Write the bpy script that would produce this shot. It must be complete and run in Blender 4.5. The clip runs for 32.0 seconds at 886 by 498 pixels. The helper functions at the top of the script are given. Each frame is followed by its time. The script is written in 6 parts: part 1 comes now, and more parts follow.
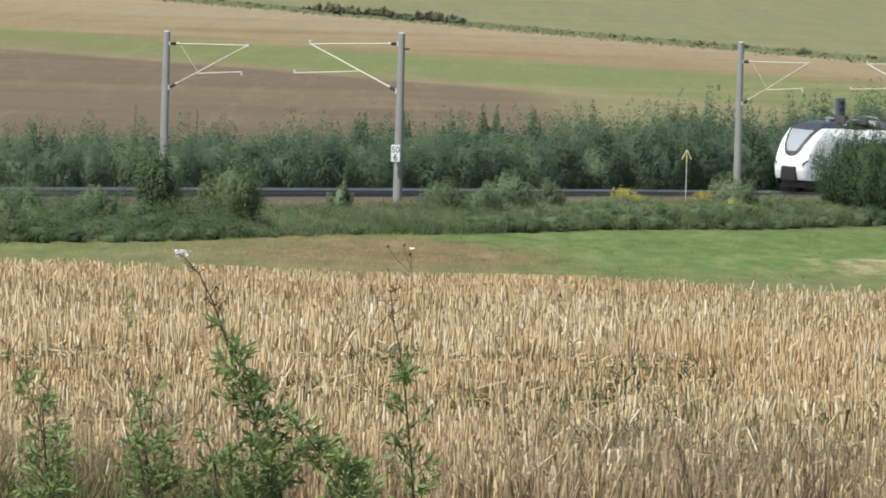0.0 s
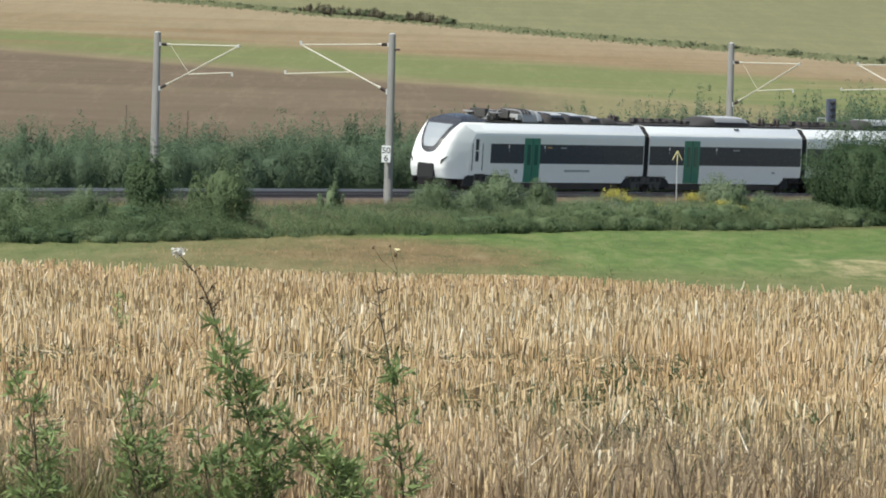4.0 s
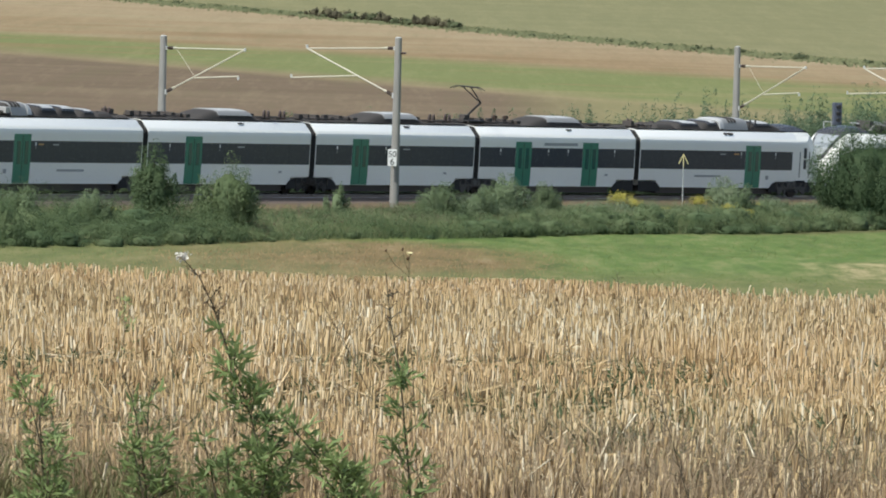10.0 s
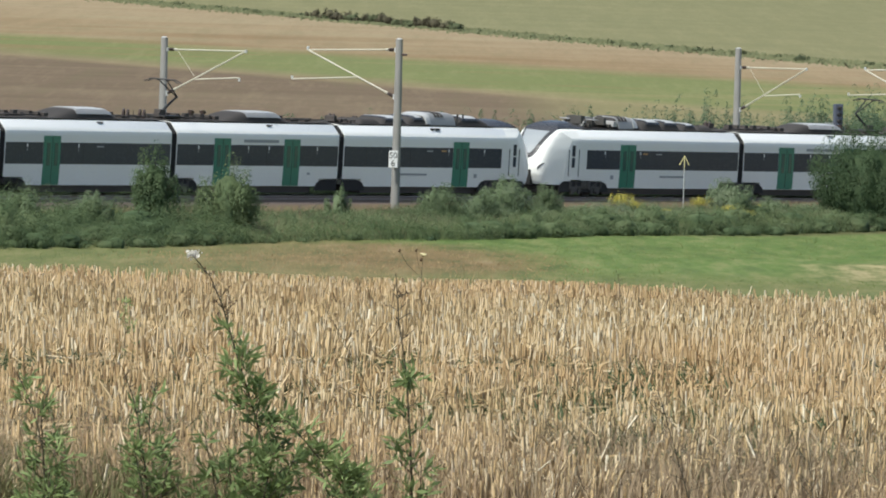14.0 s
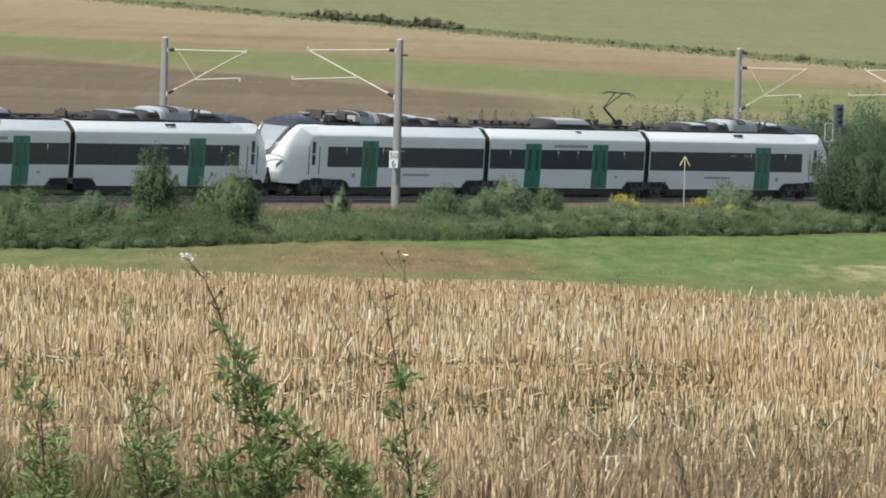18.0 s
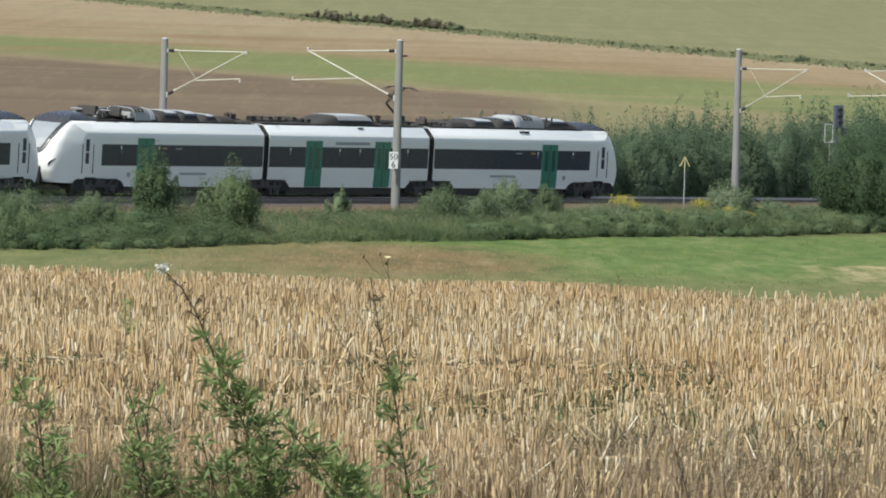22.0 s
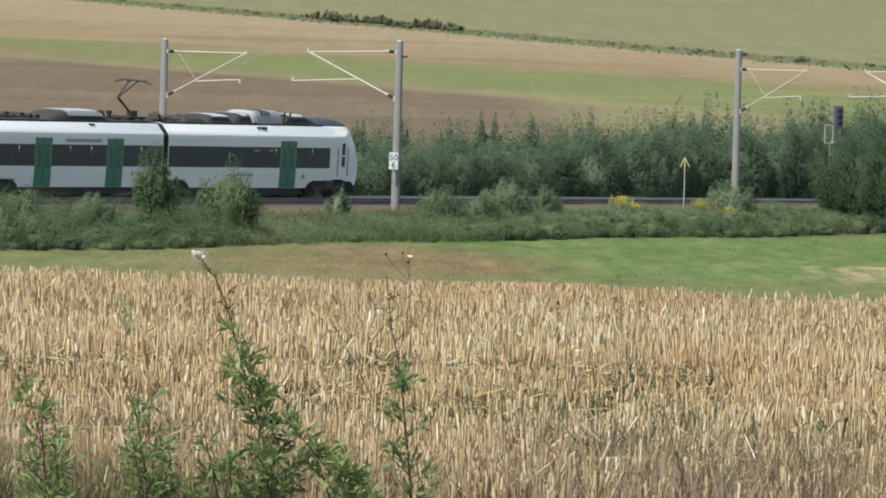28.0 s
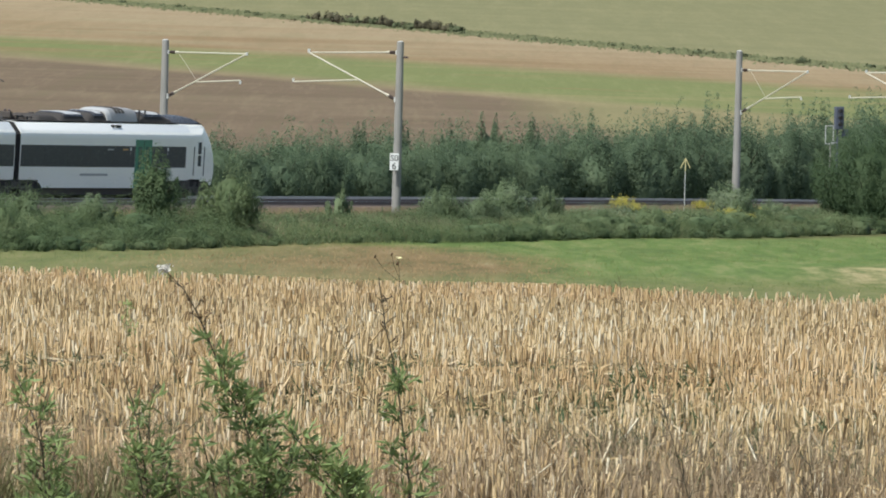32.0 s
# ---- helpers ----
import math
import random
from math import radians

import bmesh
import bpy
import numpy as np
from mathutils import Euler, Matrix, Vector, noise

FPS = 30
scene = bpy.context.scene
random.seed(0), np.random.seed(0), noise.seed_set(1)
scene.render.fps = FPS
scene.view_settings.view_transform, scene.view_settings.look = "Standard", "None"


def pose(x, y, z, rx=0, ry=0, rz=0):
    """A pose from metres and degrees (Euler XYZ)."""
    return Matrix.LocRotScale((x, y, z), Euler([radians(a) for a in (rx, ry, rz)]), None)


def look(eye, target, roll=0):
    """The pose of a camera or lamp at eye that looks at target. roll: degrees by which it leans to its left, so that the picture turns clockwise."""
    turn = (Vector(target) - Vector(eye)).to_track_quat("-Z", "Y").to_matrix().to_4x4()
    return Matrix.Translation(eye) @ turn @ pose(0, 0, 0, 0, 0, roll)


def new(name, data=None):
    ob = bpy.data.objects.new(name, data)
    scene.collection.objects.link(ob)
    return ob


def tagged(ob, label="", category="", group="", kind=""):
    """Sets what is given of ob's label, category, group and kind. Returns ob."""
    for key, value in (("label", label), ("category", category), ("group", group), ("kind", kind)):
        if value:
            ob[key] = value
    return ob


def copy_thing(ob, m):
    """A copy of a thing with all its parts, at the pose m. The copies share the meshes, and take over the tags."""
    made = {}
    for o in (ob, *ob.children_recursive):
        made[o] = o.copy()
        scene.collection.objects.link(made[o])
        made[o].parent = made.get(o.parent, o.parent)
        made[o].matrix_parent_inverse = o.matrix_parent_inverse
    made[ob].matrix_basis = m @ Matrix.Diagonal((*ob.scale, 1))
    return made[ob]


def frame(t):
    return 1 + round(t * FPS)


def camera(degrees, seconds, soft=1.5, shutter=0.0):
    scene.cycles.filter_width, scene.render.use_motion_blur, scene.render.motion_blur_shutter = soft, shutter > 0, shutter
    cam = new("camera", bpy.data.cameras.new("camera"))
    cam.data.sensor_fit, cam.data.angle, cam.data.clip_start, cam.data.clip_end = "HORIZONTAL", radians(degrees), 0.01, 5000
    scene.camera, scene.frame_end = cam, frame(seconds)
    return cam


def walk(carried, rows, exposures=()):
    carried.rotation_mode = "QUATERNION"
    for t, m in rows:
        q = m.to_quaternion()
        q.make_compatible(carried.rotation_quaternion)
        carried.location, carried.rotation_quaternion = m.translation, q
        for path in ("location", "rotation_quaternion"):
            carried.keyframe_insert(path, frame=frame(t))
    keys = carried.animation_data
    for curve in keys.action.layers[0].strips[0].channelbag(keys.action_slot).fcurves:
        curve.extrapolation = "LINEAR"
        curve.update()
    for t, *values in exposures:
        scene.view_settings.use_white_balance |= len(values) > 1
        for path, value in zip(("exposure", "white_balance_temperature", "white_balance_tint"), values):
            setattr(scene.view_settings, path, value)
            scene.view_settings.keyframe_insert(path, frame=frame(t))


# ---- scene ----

# ---------------------------------------------------------------- camera
EYE = (0.0, 0.0, 5.4)
PX = 1 / 14100.0
# seconds, sideways drift and upward drift of the view, in units of PX
DRIFT = [(0.0, 3.1, -13.8), (0.5, -3.1, -13.9), (1.0, -7.4, -14.0), (1.5, -10.0, -13.9), (2.0, -12.0, -13.8),
         (2.5, -13.4, -13.5), (3.0, -14.3, -13.0), (3.5, -14.8, -12.6), (5.5, -5.0, -9.6), (6.0, -4.4, -9.2),
         (7.0, -3.5, -8.7), (8.0, -3.1, -7.6), (9.0, -2.8, -6.6), (10.0, -2.5, -5.8), (11.0, -1.8, -4.9),
         (12.0, -1.2, -4.2), (13.0, -0.8, -3.6), (14.0, -0.8, -3.3), (16.5, 0.0, -3.0), (18.0, 0.0, -2.6),
         (20.0, 0.0, -1.8), (22.0, 0.0, -1.3), (24.0, 0.0, -0.5), (25.5, 0.0, -0.2), (28.0, 0.0, 0.0),
         (30.0, 0.2, 0.9), (32.0, 1.2, 1.4)]


def aim(dx, dy):
    az = radians(0.0205) - dx * PX
    el = radians(-1.1275) + dy * PX
    return look(EYE, (EYE[0] + 400 * math.sin(az), EYE[1] + 400 * math.cos(az), EYE[2] + 400 * math.tan(el)), 1.6)


cam = camera(6.3645, 32.0, soft=1.9)
walk(cam, [(t, aim(dx, dy)) for t, dx, dy in DRIFT], [(0.0, 0.20, 6500, 6), (3.5, 0.18, 6500, 6), (6.0, 0.14, 6500, 6), (18.0, 0.13, 6500, 6), (24.0, 0.11, 6500, 6), (27.0, 0.14, 6500, 6), (30.0, 0.17, 6500, 6), (32.0, 0.17, 6500, 6)])

# ---------------------------------------------------------------- light
SUN_ELEV, SUN_AZ = radians(58), radians(225)      # azimuth clockwise from +Y
world = bpy.data.worlds.new("world")
scene.world = world
world.use_nodes = True
wn = world.node_tree.nodes
sky = wn.new("ShaderNodeTexSky")
sky.sky_type = "NISHITA"
sky.sun_disc = False
sky.sun_elevation, sky.sun_rotation = SUN_ELEV, SUN_AZ
sky.air_density, sky.dust_density, sky.ozone_density = 1.0, 2.0, 1.0
world.node_tree.links.new(sky.outputs[0], wn["Background"].inputs[0])
wn["Background"].inputs[1].default_value = 0.126
sun = new("sun", bpy.data.lights.new("sun", "SUN"))
sun.data.energy, sun.data.angle, sun.data.color = 4.7, radians(0.6), (1.0, 0.98, 0.92)
sun.matrix_basis = look((math.sin(SUN_AZ) * 300, math.cos(SUN_AZ) * 300, 300 * math.tan(SUN_ELEV)), (0, 0, 0))


# ---------------------------------------------------------------- materials
class Nodes:
    """A few shortcuts for writing node materials."""

    def __init__(self, name):
        self.mat = bpy.data.materials.new(name)
        self.mat.use_nodes = True
        self.t = self.mat.node_tree
        self.bsdf = self.t.nodes["Principled BSDF"]

    def node(self, kind):
        return self.t.nodes.new(kind)

    def link(self, a, b):
        self.t.links.new(a, b)

    def val(self, socket, v):
        if isinstance(v, bpy.types.NodeSocket):
            self.link(v, socket)
        else:
            socket.default_value = v

    def math(self, op, a, b=0.0, c=0.0, clamp=False):
        n = self.node("ShaderNodeMath")
        n.operation, n.use_clamp = op, clamp
        for i, v in enumerate((a, b, c)):
            self.val(n.inputs[i], v)
        return n.outputs[0]

    def noise(self, scale, detail=4.0, rough=0.55, vec=None, dist=0.0):
        n = self.node("ShaderNodeTexNoise")
        n.inputs["Scale"].default_value, n.inputs["Detail"].default_value = scale, detail
        n.inputs["Roughness"].default_value, n.inputs["Distortion"].default_value = rough, dist
        if vec is not None:
            self.link(vec, n.inputs["Vector"])
        return n.outputs["Fac"]

    def place(self, sx=1, sy=1, sz=1, world=False):
        if world:
            src = self.node("ShaderNodeNewGeometry").outputs["Position"]
        else:
            src = self.node("ShaderNodeTexCoord").outputs["Object"]
        m = self.node("ShaderNodeMapping")
        m.inputs["Scale"].default_value = (sx, sy, sz)
        self.link(src, m.inputs["Vector"])
        return m.outputs["Vector"]

    def ramp(self, fac, stops):
        n = self.node("ShaderNodeValToRGB")
        while len(n.color_ramp.elements) < len(stops):
            n.color_ramp.elements.new(0.5)
        for e, (p, c) in zip(n.color_ramp.elements, stops):
            e.position, e.color = p, (*c, 1)
        self.link(fac, n.inputs["Fac"])
        return n.outputs["Color"]

    def mix(self, fac, a, b, mode="MIX"):
        n = self.node("ShaderNodeMix")
        n.data_type, n.blend_type = "RGBA", mode
        self.val(n.inputs[0], fac)
        for sock, v in ((n.inputs[6], a), (n.inputs[7], b)):
            self.val(sock, v if isinstance(v, bpy.types.NodeSocket) else (*v, 1))
        return n.outputs[2]

    def bump(self, height, strength=0.4, distance=0.02):
        n = self.node("ShaderNodeBump")
        n.inputs["Strength"].default_value, n.inputs["Distance"].default_value = strength, distance
        self.link(height, n.inputs["Height"])
        self.link(n.outputs["Normal"], self.bsdf.inputs["Normal"])

    def done(self, color, rough=0.6, metal=0.0, spec=0.5):
        self.val(self.bsdf.inputs["Base Color"], color if isinstance(color, bpy.types.NodeSocket) else (*color, 1))
        self.val(self.bsdf.inputs["Roughness"], rough)
        self.bsdf.inputs["Metallic"].default_value = metal
        self.bsdf.inputs["Specular IOR Level"].default_value = spec
        return self.mat


def painted(name, c, rough=0.35, dirt=(0.2, 0.18, 0.15), amount=0.25, scale=0.8, metal=0.0):
    """Paint or plain surface with faint streaks of dirt."""
    n = Nodes(name)
    big = n.noise(scale, 5, 0.6, n.place(0.35, 1, 1.0))
    fine = n.noise(14.0, 3, 0.6, n.place())
    f = n.math("MULTIPLY", n.math("SUBTRACT", n.math("ADD", big, n.math("MULTIPLY", fine, 0.35)), 0.5, clamp=True), amount)
    return n.done(n.mix(f, c, dirt), n.math("ADD", n.math("MULTIPLY", fine, 0.2), rough - 0.1), metal)


def leafy(name, stops, rough=0.7, trans=0.5):
    """Leaves: colour by leaf, and by plant."""
    n = Nodes(name)
    geo = n.node("ShaderNodeNewGeometry").outputs["Random Per Island"]
    obj = n.node("ShaderNodeObjectInfo").outputs["Random"]
    tuft = n.math("MULTIPLY", n.math("SUBTRACT", n.noise(1.3, 2, 0.5, n.place(world=True)), 0.25), 0.9)
    broad = n.math("MULTIPLY", n.math("SUBTRACT", n.noise(0.36, 3, 0.55, n.place(world=True)), 0.5), 1.3)
    fine = n.math("MULTIPLY", n.math("SUBTRACT", n.noise(6.0, 3, 0.6, n.place(world=True)), 0.5), 0.35)
    f = n.math("ADD", n.math("ADD", n.math("ADD", n.math("MULTIPLY", geo, 0.10), fine), n.math("MULTIPLY", obj, 0.30)), n.math("ADD", tuft, broad))
    col = n.ramp(f, stops)
    n.done(col, rough, 0.0, 0.25)
    tr = n.node("ShaderNodeBsdfTranslucent")
    n.link(col, tr.inputs["Color"])
    ms = n.node("ShaderNodeMixShader")
    ms.inputs[0].default_value = trans
    n.link(n.bsdf.outputs[0], ms.inputs[1])
    n.link(tr.outputs[0], ms.inputs[2])
    n.link(ms.outputs[0], n.t.nodes["Material Output"].inputs["Surface"])
    return n.mat


M_WHITE = painted("white train paint", (0.86, 0.865, 0.83), 0.3, (0.5, 0.48, 0.45), 0.16)
M_EDGEWHITE = painted("white roof edge paint", (0.84, 0.85, 0.85), 0.3, (0.6, 0.58, 0.55), 0.15)
M_GREEN = painted("green door paint", (0.016, 0.20, 0.130), 0.35, (0.05, 0.12, 0.08), 0.3)
M_GLASS = painted("dark window glass", (0.052, 0.060, 0.078), 0.25, (0.05, 0.06, 0.07), 0.3)
M_GLASS.node_tree.nodes["Principled BSDF"].inputs["Specular IOR Level"].default_value = 0.18
M_DOORGLASS = painted("green tinted glass", (0.02, 0.10, 0.09), 0.2)
M_SCREEN = painted("windscreen surround", (0.050, 0.050, 0.054), 0.26, (0.1, 0.1, 0.1), 0.2)
# the pale sky reflection is put into the pane's base colour
M_PANE = painted("windscreen with reflection in its colour", (0.42, 0.45, 0.46), 0.08, (0.3, 0.32, 0.33), 0.4, 1.2, 0.35)
M_BLACK = painted("black rubber", (0.018, 0.018, 0.020), 0.6, (0.07, 0.06, 0.05), 0.5, 3.0)
# flat black: paints the shade of the bogie openings, also colours gangway and coupler
M_ARCH = painted("flat black of shaded openings and gangway", (0.018, 0.018, 0.019), 0.9, (0.03, 0.026, 0.022), 0.5, 5.0)
M_UNDER = painted("grimy underframe", (0.055, 0.048, 0.046), 0.75, (0.10, 0.07, 0.05), 0.7, 3.0)
M_BOGIE = painted("dusty bogie steel", (0.072, 0.068, 0.063), 0.7, (0.03, 0.026, 0.022), 0.8, 4.0)
M_ROOF = painted("grey roof panel", (0.050, 0.046, 0.045), 0.85, (0.08, 0.075, 0.07), 0.7, 1.5)
M_ROOF.node_tree.nodes["Principled BSDF"].inputs["Specular IOR Level"].default_value = 0.15
M_PALE = painted("pale roof fairing", (0.27, 0.272, 0.275), 0.4, (0.22, 0.20, 0.18), 0.5, 1.5)
M_LID = painted("pale roof lid", (0.44, 0.445, 0.45), 0.35, (0.30, 0.28, 0.26), 0.4, 1.5)
M_GREYTXT = painted("grey lettering", (0.33, 0.35, 0.37), 0.4)
M_AMBER = painted("amber display", (0.45, 0.24, 0.08), 0.4)
M_STEEL = painted("galvanised steel", (0.55, 0.56, 0.55), 0.45, (0.30, 0.28, 0.25), 0.5, 6.0, 0.3)
M_TUBE = painted("pale aluminium tube", (0.510, 0.482, 0.384), 0.4, (0.396, 0.361, 0.304), 0.3, 5.0)
M_INSUL = painted("brown insulator", (0.05, 0.03, 0.025), 0.3)
M_SIGN = painted("white enamel sign", (0.85, 0.85, 0.84), 0.4, (0.5, 0.48, 0.44), 0.25)
M_INK = painted("black lettering", (0.02, 0.02, 0.02), 0.5)
M_YELLOW = painted("yellow sign paint", (0.66, 0.58, 0.28), 0.5, (0.5, 0.45, 0.3), 0.4)
M_SIGNAL = painted("blue-grey signal box", (0.085, 0.10, 0.14), 0.6, (0.12, 0.11, 0.10), 0.5)
M_RAIL = painted("rusty rail steel", (0.150, 0.119, 0.109), 0.45, (0.075, 0.050, 0.041), 0.6, 3.0)
M_RAIL_PALE = painted("pale grey rail steel", (0.40, 0.39, 0.37), 0.75, (0.35, 0.33, 0.31), 0.4, 3.0)
M_RAILTOP = painted("polished rail head", (0.567, 0.588, 0.623), 0.3, (0.270, 0.252, 0.232), 0.3, 1.0, 0.8)
M_SLEEPER = painted("concrete sleeper", (0.156, 0.132, 0.110), 0.85, (0.060, 0.041, 0.028), 0.8, 2.0)
M_BARK = painted("shrub bark", (0.075, 0.055, 0.04), 0.85, (0.04, 0.03, 0.02), 0.7, 6.0)
M_STEM = painted("green-brown weed stem", (0.064, 0.054, 0.028), 0.7, (0.038, 0.022, 0.016), 0.7, 8.0)


def concrete():
    n = Nodes("mast concrete")
    big = n.noise(2.2, 5, 0.6, n.place(1, 1, 0.3))
    fine = n.noise(40.0, 3, 0.6, n.place())
    n.bump(fine, 0.3, 0.01)
    return n.done(n.mix(n.math("MULTIPLY", fine, 0.25), n.ramp(big, [(0.3, (0.23, 0.225, 0.21)), (0.7, (0.30, 0.29, 0.275))]), (0.2, 0.19, 0.175)), 0.85)


def ballast(name, light, dark, stain):
    n = Nodes(name)
    v = n.node("ShaderNodeTexVoronoi")
    v.inputs["Scale"].default_value = 14.0
    n.link(n.place(), v.inputs["Vector"])
    big = n.noise(0.5, 4, 0.6, n.place())
    n.bump(v.outputs["Distance"], 0.9, 0.05)
    col = n.mix(n.math("MULTIPLY", big, 0.8), n.ramp(v.outputs["Distance"], [(0.0, light), (0.6, dark)]), stain)
    return n.done(col, 0.9)


def straw(name, stops):
    n = Nodes(name)
    geo = n.node("ShaderNodeNewGeometry")
    r = geo.outputs["Random Per Island"]
    patch = n.noise(0.30, 4, 0.65, n.place(1.0, 0.45, 1.0, world=True))
    tuft = n.noise(9.0, 2, 0.5, n.place(1.0, 1.0, 0.1, world=True))
    f = n.math("ADD", n.math("ADD", n.math("MULTIPLY", r, 0.55), n.math("MULTIPLY", n.math("SUBTRACT", patch, 0.3), 0.6)), n.math("MULTIPLY", n.math("SUBTRACT", tuft, 0.36), 1.0))
    grain = n.noise(55.0, 2, 0.5, n.place(1, 1, 0.2))
    col = n.mix(n.math("MULTIPLY", grain, 0.35), n.ramp(f, stops), (0.30, 0.22, 0.12))
    warm = n.math("MULTIPLY", n.math("SUBTRACT", n.noise(0.22, 3, 0.6, n.place(1.0, 0.5, 1.0, world=True)), 0.46, clamp=True), 2.6, clamp=True)
    col = n.mix(n.math("MULTIPLY", warm, 0.55), col, (0.68, 0.425, 0.215))
    return n.done(col, 0.55, 0.0, 0.35)


M_CONC = concrete()
M_BALLAST = ballast("rusty track ballast", (0.15, 0.115, 0.095), (0.06, 0.045, 0.038), (0.10, 0.07, 0.055))
# paler, greyer ballast for the far track
M_BALLAST_PALE = ballast("pale track ballast", (0.405, 0.428, 0.434), (0.216, 0.228, 0.238), (0.270, 0.276, 0.280))
M_STRAW = straw("cut straw stalks", [(0.0, (0.110, 0.071, 0.037)), (0.2, (0.320, 0.218, 0.112)), (0.45, (0.629, 0.462, 0.242)),
                                     (0.7, (0.839, 0.670, 0.417)), (1.0, (0.950, 0.903, 0.727))])
M_EDGE = straw("dry brown edge grass", [(0.0, (0.11, 0.075, 0.045)), (0.4, (0.24, 0.175, 0.11)), (0.8, (0.36, 0.28, 0.18)), (1.0, (0.20, 0.20, 0.09))])
M_BLADE = leafy("green grass blades", [(0.0, (0.042, 0.067, 0.024)), (0.5, (0.078, 0.106, 0.044)), (1.0, (0.140, 0.157, 0.081))], 0.6, 0.2)
M_HEDGE = leafy("field hedge leaves", [(0.0, (0.062, 0.080, 0.042)), (0.5, (0.092, 0.112, 0.056)), (1.0, (0.135, 0.150, 0.075))], 0.7, 0.2)
M_THORN = leafy("dry thorn leaves", [(0.0, (0.052, 0.047, 0.029)), (0.5, (0.079, 0.073, 0.044)), (1.0, (0.121, 0.114, 0.065))], 0.8, 0.2)
M_VERGE = leafy("field verge grass", [(0.0, (0.116, 0.129, 0.069)), (0.5, (0.147, 0.161, 0.084)), (1.0, (0.196, 0.195, 0.104))], 0.8, 0.2)
M_DOCK = leafy("dried dock and sorrel", [(0.0, (0.140, 0.099, 0.054)), (0.5, (0.258, 0.178, 0.094)), (1.0, (0.390, 0.305, 0.164))], 0.8, 0.15)
M_BANK = leafy("brown bank grass", [(0.0, (0.090, 0.070, 0.042)), (0.5, (0.153, 0.119, 0.069)), (1.0, (0.215, 0.172, 0.110))], 0.75, 0.15)
M_SEDGE = leafy("olive edge grass", [(0.0, (0.100, 0.098, 0.045)), (0.5, (0.160, 0.160, 0.070)), (1.0, (0.250, 0.225, 0.115))], 0.7, 0.2)
M_MEADOW = leafy("meadow blades", [(0.0, (0.112, 0.148, 0.048)), (0.5, (0.142, 0.175, 0.060)), (1.0, (0.210, 0.214, 0.098))], 0.7, 0.2)
M_LEAF_BACK = leafy("willow and rose leaves", [(0.0, (0.075, 0.119, 0.072)), (0.45, (0.127, 0.180, 0.107)), (0.85, (0.169, 0.228, 0.129)), (1.0, (0.249, 0.280, 0.182))])
M_LEAF_FRONT = leafy("mixed bank leaves", [(0.0, (0.081, 0.122, 0.058)), (0.4, (0.133, 0.186, 0.089)), (0.8, (0.195, 0.244, 0.125)), (1.0, (0.302, 0.304, 0.198))])
M_LEAF_DRY = leafy("faded herb leaves", [(0.0, (0.085, 0.081, 0.047)), (0.4, (0.140, 0.117, 0.079)), (0.8, (0.196, 0.153, 0.113)), (1.0, (0.174, 0.183, 0.099))], 0.8, 0.3)
M_LEAF_DEEP = leafy("dark green leaves", [(0.0, (0.073, 0.121, 0.060)), (0.5, (0.130, 0.186, 0.090)), (1.0, (0.222, 0.271, 0.137))])
M_LEAF_HAW = leafy("hawthorn leaves", [(0.0, (0.050, 0.089, 0.042)), (0.5, (0.088, 0.137, 0.064)), (1.0, (0.151, 0.197, 0.096))])
M_LEAF_PALE = leafy("pale green leaves", [(0.0, (0.120, 0.164, 0.081)), (0.5, (0.204, 0.269, 0.151)), (1.0, (0.340, 0.374, 0.273))])
M_LEAF_WEED = leafy("weed leaves", [(0.0, (0.142, 0.198, 0.074)), (0.5, (0.274, 0.357, 0.141)), (1.0, (0.514, 0.590, 0.248))], 0.55, 0.35)
M_FLOWER = leafy("yellow flower heads", [(0.0, (0.36, 0.32, 0.06)), (0.6, (0.50, 0.45, 0.11)), (1.0, (0.26, 0.29, 0.08))], 0.7, 0.1)
M_BIRD = painted("dark plumage", (0.022, 0.022, 0.028), 0.6, (0.06, 0.05, 0.045), 0.4, 20.0)
M_PETAL = painted("pale yellow petals", (0.749, 0.672, 0.390), 0.6)
M_FLUFF = leafy("white seed fluff", [(0.0, (0.55, 0.52, 0.46)), (1.0, (0.85, 0.84, 0.80))], 0.8, 0.2)
M_SEED = leafy("brown seed heads", [(0.0, (0.05, 0.03, 0.02)), (1.0, (0.17, 0.11, 0.06))], 0.8, 0.0)


